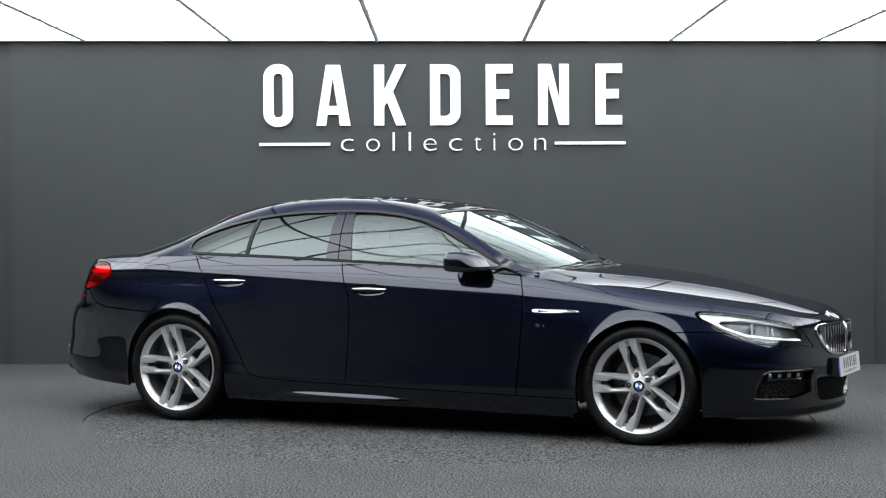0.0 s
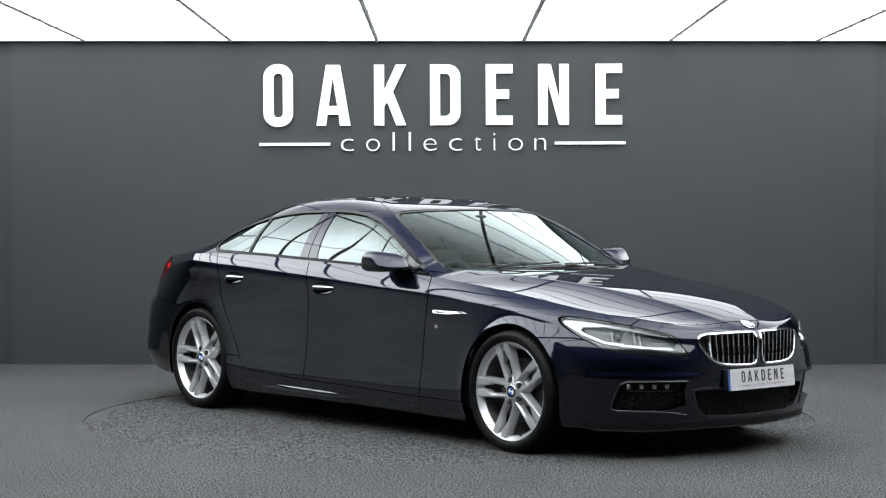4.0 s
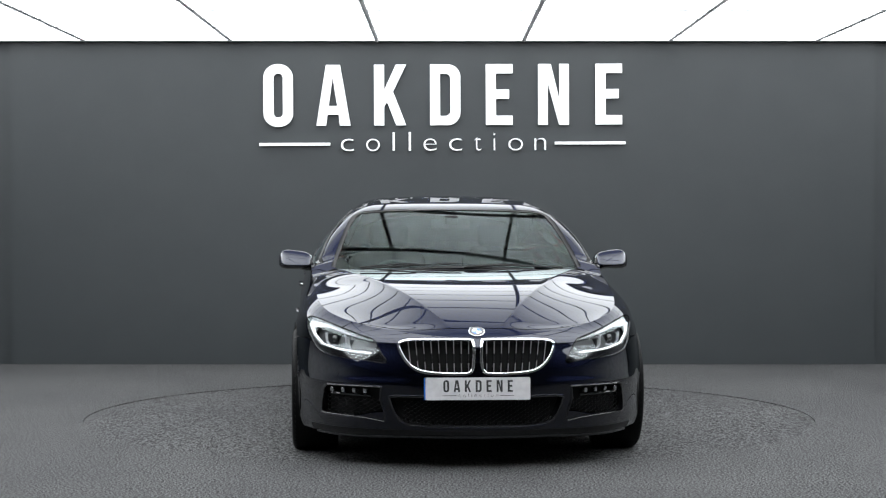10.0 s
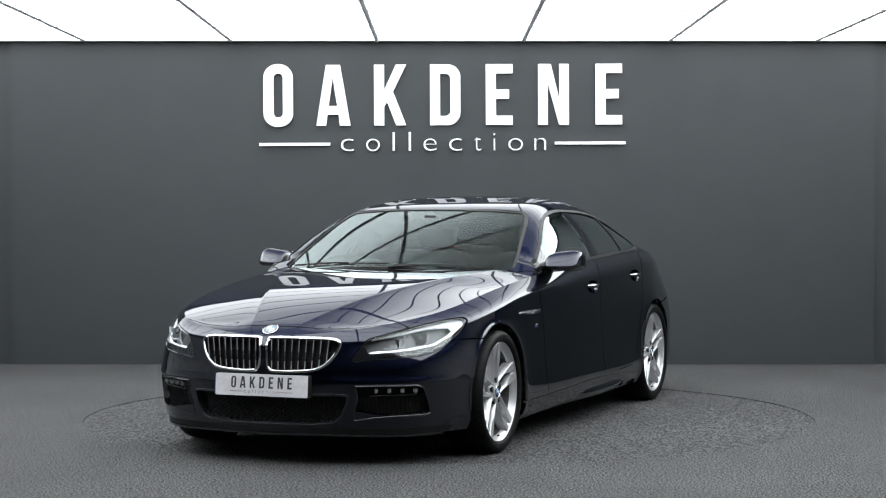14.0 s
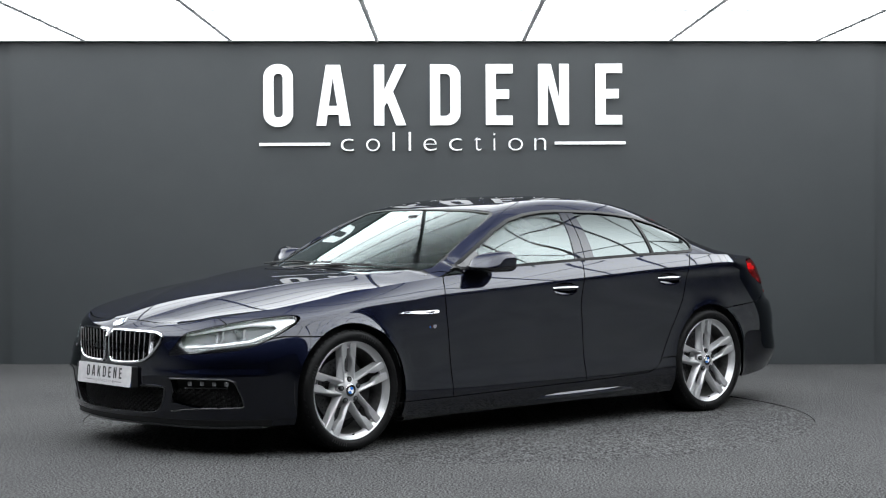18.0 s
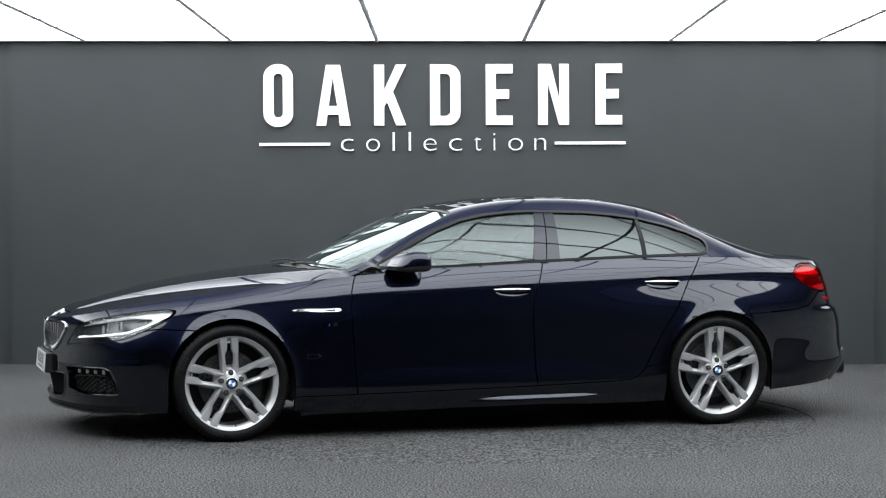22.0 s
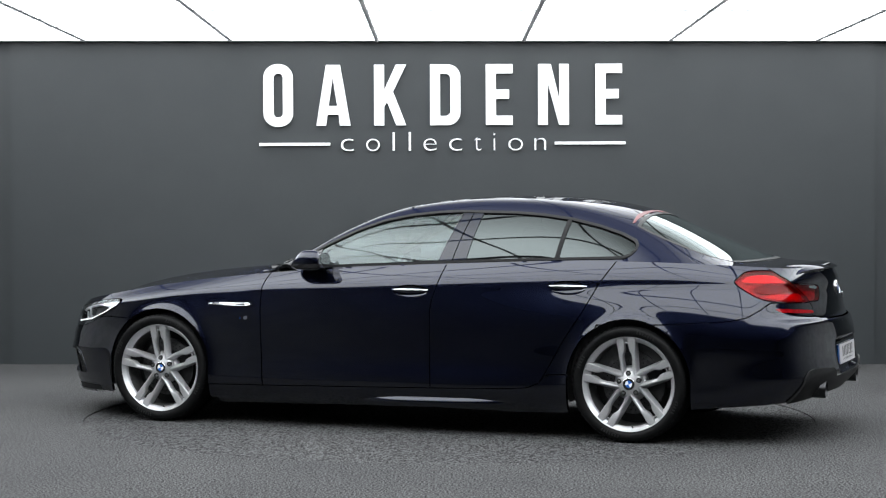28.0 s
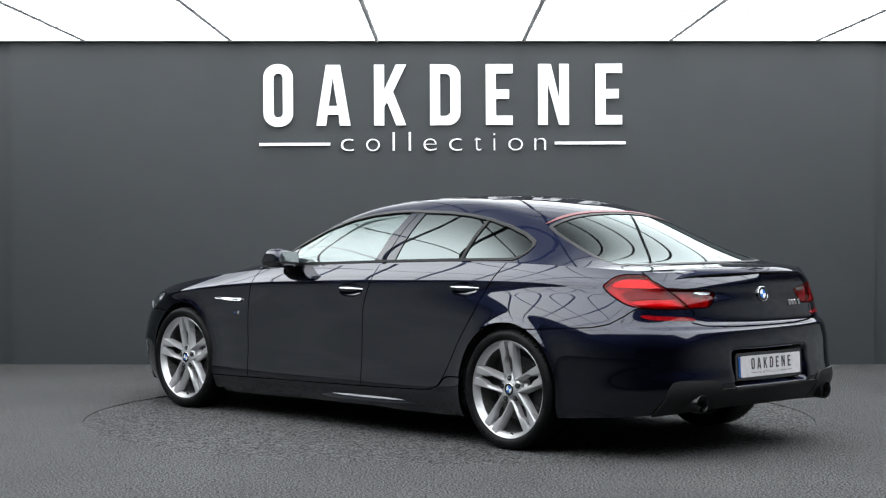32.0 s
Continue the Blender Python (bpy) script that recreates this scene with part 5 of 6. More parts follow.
def build_front(car, bumper, head, kidney, intake, fog):
    """Headlights, grilles, intakes, badge and plate."""
    inside_kidney = shape_field(rounded_line(KIDNEY), (1, 2))
    for flip in (1, -1):
        skin = head if flip > 0 else head.mirrored()
        lamp = part("headlight", skin.mesh("headlight", LAMP_GLASS, 0), LAMP_GLASS, car, "clear headlight with twin round projectors")
        part("lamp_housing", skin.moved(-0.055).mesh("lamp_housing", LAMP_DARK, 0), LAMP_DARK, lamp)
        bm = bmesh.new()
        edge_trim(bm, skin, 0.003, -0.002, 0.06)
        part("lamp_edge", bm, BLACK_GLOSS, lamp)
        # bright brow along the top and light tube along the bottom
        brow = skin.moved(-0.020).split(only_front(shape_field([(0.46, 0.67), (0.52, 0.640), (0.62, 0.662), (0.74, 0.693), (0.80, 0.690), (0.83, 0.64), (0.90, 0.64), (0.90, 0.80), (0.46, 0.80)], (1, 2)) if flip > 0 else (lambda f: (lambda v: f(v * np.array([1, -1, 1]))))(shape_field([(0.46, 0.67), (0.52, 0.640), (0.62, 0.662), (0.74, 0.693), (0.80, 0.690), (0.83, 0.64), (0.90, 0.64), (0.90, 0.80), (0.46, 0.80)], (1, 2))), 1.0))[0]
        part("reflector", brow.mesh("reflector", BROW_WHITE, 0.012), BROW_WHITE, lamp, "white brow that carries the lamp's bright reflection")
        low = skin.moved(-0.012)
        fy = (lambda f: (lambda v: f(np.stack([v[:, 0], v[:, 1] * flip, v[:, 2]], 1))))
        tube_f = fy(shape_field([(0.520, 0.585), (0.54, 0.586), (0.70, 0.600), (0.768, 0.616), (0.808, 0.654), (0.832, 0.704), (0.842, 0.702), (0.817, 0.650), (0.775, 0.608), (0.70, 0.591), (0.54, 0.577), (0.518, 0.575)], (1, 2)))
        strip = low.split(tube_f)[0]
        if len(strip.faces):
            part("light_tube", strip.mesh("light_tube", WHITE_TUBE, 0.008), WHITE_TUBE, lamp, "white daytime strip with an added glow")
        border = skin.moved(-0.004).split(fy(shape_field([(0.40, 0.645), (0.485, 0.632), (0.512, 0.592), (0.525, 0.574), (0.54, 0.574), (0.70, 0.588), (0.780, 0.606), (0.822, 0.648), (0.848, 0.700), (0.95, 0.70), (0.95, 0.45), (0.40, 0.45)], (1, 2))))[0]
        if len(border.faces):
            part("lamp_border", border.mesh("lamp_border", BLACK_GLOSS, 0.008), BLACK_GLOSS, lamp, "black lower border of the lamp")
        # angular light guides round dark lenses
        for x, y, z, r in ((2.072, 0.702, 0.637, 0.043), (2.160, 0.592, 0.614, 0.040)):
            at = facing((x, y * flip, z), (1, 0.18 * flip, 0.05))
            bm = bmesh.new()
            guide = [(-1.15, 0.75), (-1.05, -0.25), (-0.62, -0.82), (0.62, -0.82), (1.05, -0.25), (1.15, 0.75)]
            tube(bm, [at @ Vector((a * r, b * r, 0.012)) for a, b in guide], 0.0055, 8)
            ring = smooth_by(part("light_guide", bm, LAMP_SILVER, lamp, "clear angular light guide"), 50)
            bm = bmesh.new()
            prism(bm, [(a * r * 0.86, b * r * 0.86) for a, b in guide], 0.004, at)
            bmesh.ops.recalc_face_normals(bm, faces=bm.faces)
            part("lamp_bowl", bm, REFLECTOR, ring)
            bm = bmesh.new()
            lathe(bm, [(0.0001, 0.016), (r * 0.28, 0.013), (r * 0.46, 0.006), (r * 0.50, 0.0)], 24)
            bmesh.ops.transform(bm, matrix=at, verts=bm.verts)
            smooth_by(part("projector_lens", bm, BLACK_GLOSS, ring, "dark glass projector lens"), 60)
        # bright divider between the two chambers
        bm = bmesh.new()
        tube(bm, [(2.135, 0.652 * flip, 0.662), (2.140, 0.648 * flip, 0.610), (2.150, 0.636 * flip, 0.592)], 0.004, 6)
        part("lamp_divider", bm, LAMP_SILVER, lamp)
        # kidney grille
        skin = kidney if flip > 0 else kidney.mirrored()
        bm = bmesh.new()
        edge_trim(bm, skin, -0.014, 0.010, 0.02)
        grille = smooth_by(part("kidney_grille", bm, CHROME, bumper, "chrome-framed grille with upright dark slats"), 40)
        part("grille_back", skin.moved(-0.045).mesh("grille_back", GAP, 0), GAP, grille)
        for i in range(9):
            y = 0.045 + 0.0375 * i
            pts = []
            for z in np.linspace(0.478, 0.656, 24):
                yy = y - 0.018 * (1 - (z - 0.486) / 0.164) * (i / 8)
                if inside_kidney(np.array([[2.4, yy, z]]))[0] < -0.003:
                    pts.append((2.437 - 0.36 * yy * yy - 0.03 * abs(z - 0.56) - 0.012, yy * flip, z))
            if len(pts) < 3:
                continue
            bm = bmesh.new()
            rows = []
            for p in pts:
                x, yy, z = p
                rows.append([bm.verts.new((x + dx, yy + dy, z)) for dx, dy in ((0.006, -0.0028), (0.006, 0.0028), (-0.026, 0.0055), (-0.026, -0.0055))])
            for a, b in zip(rows, rows[1:]):
                for j in range(4):
                    n = (j + 1) % 4
                    bm.faces.new((a[j], a[n], b[n], b[j]))
            bmesh.ops.recalc_face_normals(bm, faces=bm.faces)
            slat = part("slat", bm, DARK_CHROME, grille)
            bm = bmesh.new()
            box(bm, (-0.0012, -0.0024, 0), (0.0012, 0.0024, 1))
            for v in bm.verts:
                q = pts[0] if v.co.z < 0.5 else pts[-1]
                v.co = Vector((q[0] + 0.0065 + v.co.x, q[1] + v.co.y, q[2]))
            part("slat_edge", bm, SATIN, slat, "thin chrome edge")
        # fog intake
        skin = fog if flip > 0 else fog.mirrored()
        bm = bmesh.new()
        edge_trim(bm, skin, -0.006, 0.004, 0.05)
        duct = part("side_intake", bm, BLACK_GLOSS, bumper, "black mesh side intake")
        part("duct_back", skin.moved(-0.05).mesh("duct_back", GAP, 0), GAP, duct)
        mesh_bars(duct, skin.moved(-0.035), flip, 0.470, 0.745, 0.275, 0.362, 0.022)
        bm = bmesh.new()
        edge_trim(bm, skin, 0.004, 0.003, 0.006)
        smooth_by(part("intake_edge", bm, PAINT, duct, "painted raised edge of the intake"), 50)
        bm = bmesh.new()
        lo = [(2.306, 0.525), (2.24, 0.62), (2.168, 0.722)]
        for q in range(4):
            u = q / 3
            x = lo[0][0] + (lo[2][0] - lo[0][0]) * (0.08 + 0.84 * u) - 0.045
            y = (lo[0][1] + (lo[2][1] - lo[0][1]) * (0.08 + 0.84 * u)) * flip
            c = bmesh.new()
            box(c, (-0.012, -0.027, -0.014), (0.012, 0.027, 0.014), 0.006)
            bmesh.ops.transform(c, matrix=pose(x + 0.022, y, 0.391, 0, 0, -38 * flip), verts=c.verts)
            part("fog_led", c, REFLECTOR, duct, "small clear fog lamp")
        # ledge under the row of lamps
        tube(bm, [(lo[0][0] - 0.012, lo[0][1] * flip, 0.366), (lo[1][0] - 0.012, lo[1][1] * flip, 0.368), (lo[2][0] - 0.014, lo[2][1] * flip, 0.370)], 0.006, 6)
        part("lamp_ledge", bm, BLACK_GLOSS, duct)
    for flip in (1, -1):
        # body-coloured blade across the inner foot of the side intake
        decal(SKIN["flank"], [(0.66, 0.262), (0.45, 0.232), (0.456, 0.290), (0.50, 0.286), (0.58, 0.268)], (1, 2), PAINT, bumper, "intake_blade", 0.003, 0.03, "painted blade across the intake", flip, lambda f: only_front(f, 1.9), smooth=False)
        for y, z in ((0.70, 0.47), (0.33, 0.44)):
            ring = [(y + 0.012 * math.cos(q), z + 0.012 * math.sin(q)) for q in [2 * math.pi * k / 16 for k in range(16)]]
            decal(SKIN["flank"], ring, (1, 2), PAINT, bumper, "parking_sensor", 0.0012, 0.002, "small round parking sensor", flip, lambda f: only_front(f, 1.9))
        decal(SKIN["flank"], [(0.62, 0.520), (0.70, 0.524), (0.705, 0.500), (0.62, 0.496)], (1, 2), PAINT, bumper, "washer_cover", 0.0014, 0.003, "", flip, lambda f: only_front(f, 1.9))
    # centre intake
    skin = intake.whole()
    bm = bmesh.new()
    edge_trim(bm, skin, -0.008, 0.003, 0.05)
    duct = part("lower_intake", bm, BLACK_GLOSS, bumper, "wide lower intake with black honeycomb mesh")
    part("duct_back", skin.moved(-0.055).mesh("duct_back", GAP, 0), GAP, duct)
    mesh_bars(duct, skin.moved(-0.03), 0, -0.36, 0.36, 0.215, 0.350, 0.022)
    bm = bmesh.new()
    edge_trim(bm, skin, 0.004, 0.003, 0.006)
    smooth_by(part("intake_edge", bm, PAINT, duct, "painted raised edge of the intake"), 50)
    roundel(None, car, facing((2.352, 0, 0.690), (0.52, 0, 0.85)), 0.041)
    number_plate(bumper, facing((2.452, 0, 0.414), (1, 0, 0.10)), True)
    bm = bmesh.new()
    box(bm, (2.405, -0.262, 0.356), (2.450, 0.262, 0.468), 0.004)
    part("plate_mount", bm, BLACK_MATT, bumper)
    # lip under the bumper, its black carrying the shade beneath
    bm = bmesh.new()
    ss = np.linspace(0, 1.0, 30)
    line = []
    for s in ss:
        x, y, nx, ny = (float(q) for q in flank_point(s))
        d = float(D_LOW(s)) - 0.006
        line.append((x - nx * d, y - ny * d, float(Z_LOW(s))))
    rows = []
    for x, y, z in [(a, -b, c) for a, b, c in line[:0:-1]] + line:
        rows.append([bm.verts.new(p) for p in ((x - 0.05, y * 0.96, z - 0.012), (x + 0.002, y, z - 0.008), (x + 0.006, y, z + 0.004), (x - 0.02, y * 0.99, z + 0.008))])
    for a, b in zip(rows, rows[1:]):
        for j in range(3):
            bm.faces.new((a[j], a[j + 1], b[j + 1], b[j]))
    bmesh.ops.recalc_face_normals(bm, faces=bm.faces)
    smooth_by(part("front_lip", bm, BLACK_GLOSS, bumper, "front bumper lip, coloured black for the shade beneath"), 40)


def mesh_bars(parent, skin, flip, y0, y1, z0, z1, cell):
    """A honeycomb sheet set into an intake, as one joined part."""
    bm = bmesh.new()
    pts = skin.v
    if not len(pts):
        return

    def depth(y, z):
        k = np.argmin((pts[:, 1] - y) ** 2 + (pts[:, 2] - z) ** 2)
        return pts[k, 0], math.sqrt((pts[k, 1] - y) ** 2 + (pts[k, 2] - z) ** 2)
    rows = int((z1 - z0) / (cell * 0.5))
    cols = int((y1 - y0) / (cell * 1.6))
    for r in range(rows + 1):
        for c in range(cols + 1):
            y = y0 + c * cell * 1.6 + (cell * 0.8 if r % 2 else 0)
            z = z0 + r * cell * 0.5
            yy = y * flip if flip else y
            x, off = depth(yy, z)
            if off > 0.012:
                continue
            hexa = [(yy + cell * 0.50 * q[0], z + cell * 0.46 * q[1]) for q in ((-1, 0), (-0.5, 1), (0.5, 1), (1, 0), (0.5, -1), (-0.5, -1))]
            inner = [(yy + (a - yy) * 0.74, z + (b - z) * 0.74) for a, b in hexa]
            o = [bm.verts.new((x, a, b)) for a, b in hexa]
            i = [bm.verts.new((x, a, b)) for a, b in inner]
            j = [bm.verts.new((x - 0.012, a, b)) for a, b in inner]
            for k in range(6):
                n = (k + 1) % 6
                bm.faces.new((o[k], o[n], i[n], i[k]))
                bm.faces.new((i[k], i[n], j[n], j[k]))
    bmesh.ops.recalc_face_normals(bm, faces=bm.faces)
    tagged(part("mesh", bm, BLACK_MATT, parent), kind="stuff")


def decal(skin, outline, axes, mat, parent, name, proud=0.003, lip=0.006, label="", flip=1, region=None, smooth=True):
    """A thin piece laid on the skin inside an outline."""
    f = shape_field(rounded_line(outline) if smooth else outline, axes)
    if region:
        f = region(f)
    piece = skin.split(f)[0].moved(proud)
    if not len(piece.faces):
        return None
    if flip < 0:
        piece = piece.mirrored()
    return part(name, piece.mesh(name, mat, lip), mat, parent, label)


def build_rear(car, rear, lid, tail, inner):
    """Tail lamps, spoiler, badge, script, plate, diffuser and exhausts."""
    back = lambda f: only_rear(f, -2.0)
    for flip in (1, -1):
        skin = tail if flip > 0 else tail.mirrored()
        lamp = part("tail_lamp", skin.mesh("tail_lamp", RED_COVER, 0), RED_COVER, car, "red wraparound tail lamp")
        part("lamp_housing", skin.moved(-0.030).mesh("lamp_housing", LAMP_HOUSE, 0), LAMP_HOUSE, lamp)
        bm = bmesh.new()
        edge_trim(bm, skin, -0.003, -0.002, 0.032)
        part("lamp_edge", bm, RED_LENS, lamp)
        for outline, mat, label in (
                ([(-2.095, 0.905), (-2.125, 0.938), (-2.20, 0.944), (-2.34, 0.934), (-2.46, 0.918), (-2.46, 0.892), (-2.34, 0.898), (-2.20, 0.898)], BROW_WHITE, "bright upper reflector band"),
                ([(-2.15, 0.862), (-2.20, 0.882), (-2.36, 0.880), (-2.48, 0.872), (-2.48, 0.852), (-2.34, 0.846), (-2.20, 0.838)], LAMP_DARK, "dark band between the reflectors"),
                ([(-2.21, 0.822), (-2.26, 0.834), (-2.38, 0.838), (-2.48, 0.838), (-2.48, 0.802), (-2.38, 0.800), (-2.28, 0.804)], LAMP_SILVER, "bright lower reflector band")):
            decal(tail, outline, (0, 2), mat, lamp, "lamp_band", -0.016, 0.010, label, flip)
        skin = inner if flip > 0 else inner.mirrored()
        boot_lamp = part("boot_lamp", skin.mesh("boot_lamp", DEEP_RED_COVER, 0), DEEP_RED_COVER, lid, "dark red lamp on the boot lid")
        part("lamp_housing", skin.moved(-0.025).mesh("lamp_housing", LAMP_HOUSE, 0), LAMP_HOUSE, boot_lamp)
        bm = bmesh.new()
        edge_trim(bm, skin, -0.003, -0.002, 0.027)
        part("lamp_edge", bm, DARK_RED, boot_lamp)
        decal(inner, [(0.385, 0.866), (0.47, 0.872), (0.475, 0.860), (0.392, 0.853)], (1, 2), REFLECTOR, boot_lamp, "reversing_light", 0.002, 0.004, "clear reversing light", flip)
        decal(SKIN["flank"], [(0.745, 0.753), (0.66, 0.748), (0.52, 0.738), (0.515, 0.722), (0.66, 0.727), (0.73, 0.733)], (1, 2), RED_LENS, rear, "reflector_strip", 0.003, 0.006, "slim red reflector strip", flip, back)
        at = facing((-2.462, 0.545 * flip, 0.300), (-1, 0, -0.02))
        bm = bmesh.new()
        lathe(bm, [(0.040, -0.16), (0.043, 0.050), (0.0455, 0.054), (0.048, 0.050), (0.048, -0.16)], 36)
        bmesh.ops.recalc_face_normals(bm, faces=bm.faces)
        bmesh.ops.transform(bm, matrix=at, verts=bm.verts)
        pipe = smooth_by(part("exhaust_tip", bm, BLACK_CHROME, rear, "dark chrome exhaust tip"), 40)
        # black disc across the pipe, coloured like its shaded inside
        bm = bmesh.new()
        lathe(bm, [(0.0001, 0.012), (0.041, 0.012), (0.041, -0.02)], 24)
        bmesh.ops.transform(bm, matrix=at, verts=bm.verts)
        part("bore_disc", bm, GAP, pipe)
        # cover round the exhaust
        decal(SKIN["flank"], [(0.715, 0.375), (0.690, 0.412), (0.660, 0.420), (0.455, 0.416), (0.430, 0.400), (0.412, 0.365), (0.42, 0.20), (0.735, 0.20)], (1, 2), BLACK_MATT, rear, "exhaust_surround", 0.012, 0.04, "satin black panel round the exhaust", flip, back, smooth=False)
    decal_whole(SKIN["flank"], [(-0.2, 0.372), (0.40, 0.372), (0.435, 0.360), (0.42, 0.20), (-0.2, 0.20)], (1, 2), BLACK_MATT, rear, "diffuser", 0.010, 0.04, "black diffuser panel under the bumper", back)
    # raised lip along the boot's edge
    bm = bmesh.new()
    rows = []
    for i in range(41):
        u = -1 + i / 20
        y = 0.585 * u
        drop = 0.016 * abs(u) ** 3 + 0.022 * abs(u) ** 9
        bow = 0.125 * abs(u) ** 2.2
        x = -2.464 + bow
        z = 0.992 - drop
        rise = 0.005 * (1 - abs(u) ** 6)
        rows.append([bm.verts.new((x + dx, y, z + dz)) for dx, dz in ((0.16, -0.005), (0.115, 0.001 + rise * 0.4), (0.080, 0.001 + rise * 0.4), (0.045, -0.006), (0.016, -0.017), (0.002, -0.026), (0.004, -0.033), (0.030, -0.038))])
    for a, b in zip(rows, rows[1:]):
        for j in range(7):
            bm.faces.new((a[j], a[j + 1], b[j + 1], b[j]))
    bmesh.ops.recalc_face_normals(bm, faces=bm.faces)
    smooth_by(part("boot_spoiler", bm, PAINT, lid, "slim painted spoiler lip on the boot"), 50)
    decal_whole(SKIN["top"], [(-1.388, -0.2), (-1.388, 0.40), (-1.400, 0.535), (-1.412, 0.540), (-1.414, -0.2)], (0, 1), BRAKE_RED, car, "high_brake_light", 0.003, 0.01, "narrow dark red brake light above the rear window")
    x, z, n = tail_point(0.0, 0.853)
    roundel(None, lid, facing((x - 0.003, 0, z), n), 0.041)
    for k, w in enumerate((0.026, 0.026, 0.026, 0.022)):
        y = -0.265 - 0.034 * k
        x, z, n = tail_point(abs(y), 0.797)
        bm = bmesh.new()
        box(bm, (-w / 2, -0.015, -0.003), (w / 2, 0.015, 0.004), 0.003)
        bmesh.ops.transform(bm, matrix=facing((x - 0.002, y, z), (n[0], -n[1], n[2])), verts=bm.verts)
        part("script_bar", bm, CHROME, lid, "small chrome bar of the model script")
    number_plate(rear, facing((-2.540, 0, 0.474), (-1, 0, 0.06)), True)
    bm = bmesh.new()
    prism(bm, [(x - 0.29, y - 0.07) for x, y in rounded(0.58, 0.14, 0.02)], 0.012, facing((-2.532, 0, 0.476), (-1, 0, 0.06)) @ Matrix.Translation((0, 0, -0.012)))
    bmesh.ops.recalc_face_normals(bm, faces=bm.faces)
    part("plate_recess", bm, BLACK_GLOSS, rear)


def decal_whole(skin, outline, axes, mat, parent, name, proud, lip, label, region=None):
    f = shape_field(outline, axes)
    if region:
        f = region(f)
    piece = skin.split(f)[0].moved(proud).whole()
    return part(name, piece.mesh(name, mat, lip), mat, parent, label)


def tail_point(y, z):
    """x, z and normal of the tail at y, z."""
    s = SKIN["flank"]
    d = (s.v[:, 1] - y) ** 2 + (s.v[:, 2] - z) ** 2 + (s.v[:, 0] > -2.0) * 9
    k = int(np.argmin(d))
    return float(s.v[k, 0]), float(s.v[k, 2]), tuple(float(q) for q in s.n[k])


def flank_at(x, z):
    """Point and normal of the left flank at x, z."""
    s = SKIN["flank"]
    k = int(np.argmin((s.v[:, 0] - x) ** 2 + (s.v[:, 2] - z) ** 2))
    return Vector((x, float(s.v[k, 1]), z)), Vector(s.n[k])


def ball(rows, cols, shape):
    """A closed sheet from a function of two angles."""
    p = np.zeros((rows + 1, cols + 1, 3))
    for i in range(rows + 1):
        for j in range(cols + 1):
            p[i, j] = shape(-math.pi / 2 + math.pi * i / rows, 2 * math.pi * j / cols)
    n, bad = grid_normals(p)
    c = p.reshape(-1, 3).mean(0)
    flip = np.sign(((p - c) * n).sum(2))[:, :, None]
    n = n * np.where(flip == 0, 1, flip)
    n[bad] = [0, 0, 1]
    b = cols + 1
    faces = [(i * b + j, i * b + j + 1, (i + 1) * b + j + 1, (i + 1) * b + j) for i in range(rows) for j in range(cols)]
    return Skin(p.reshape(-1, 3), n.reshape(-1, 3), faces)


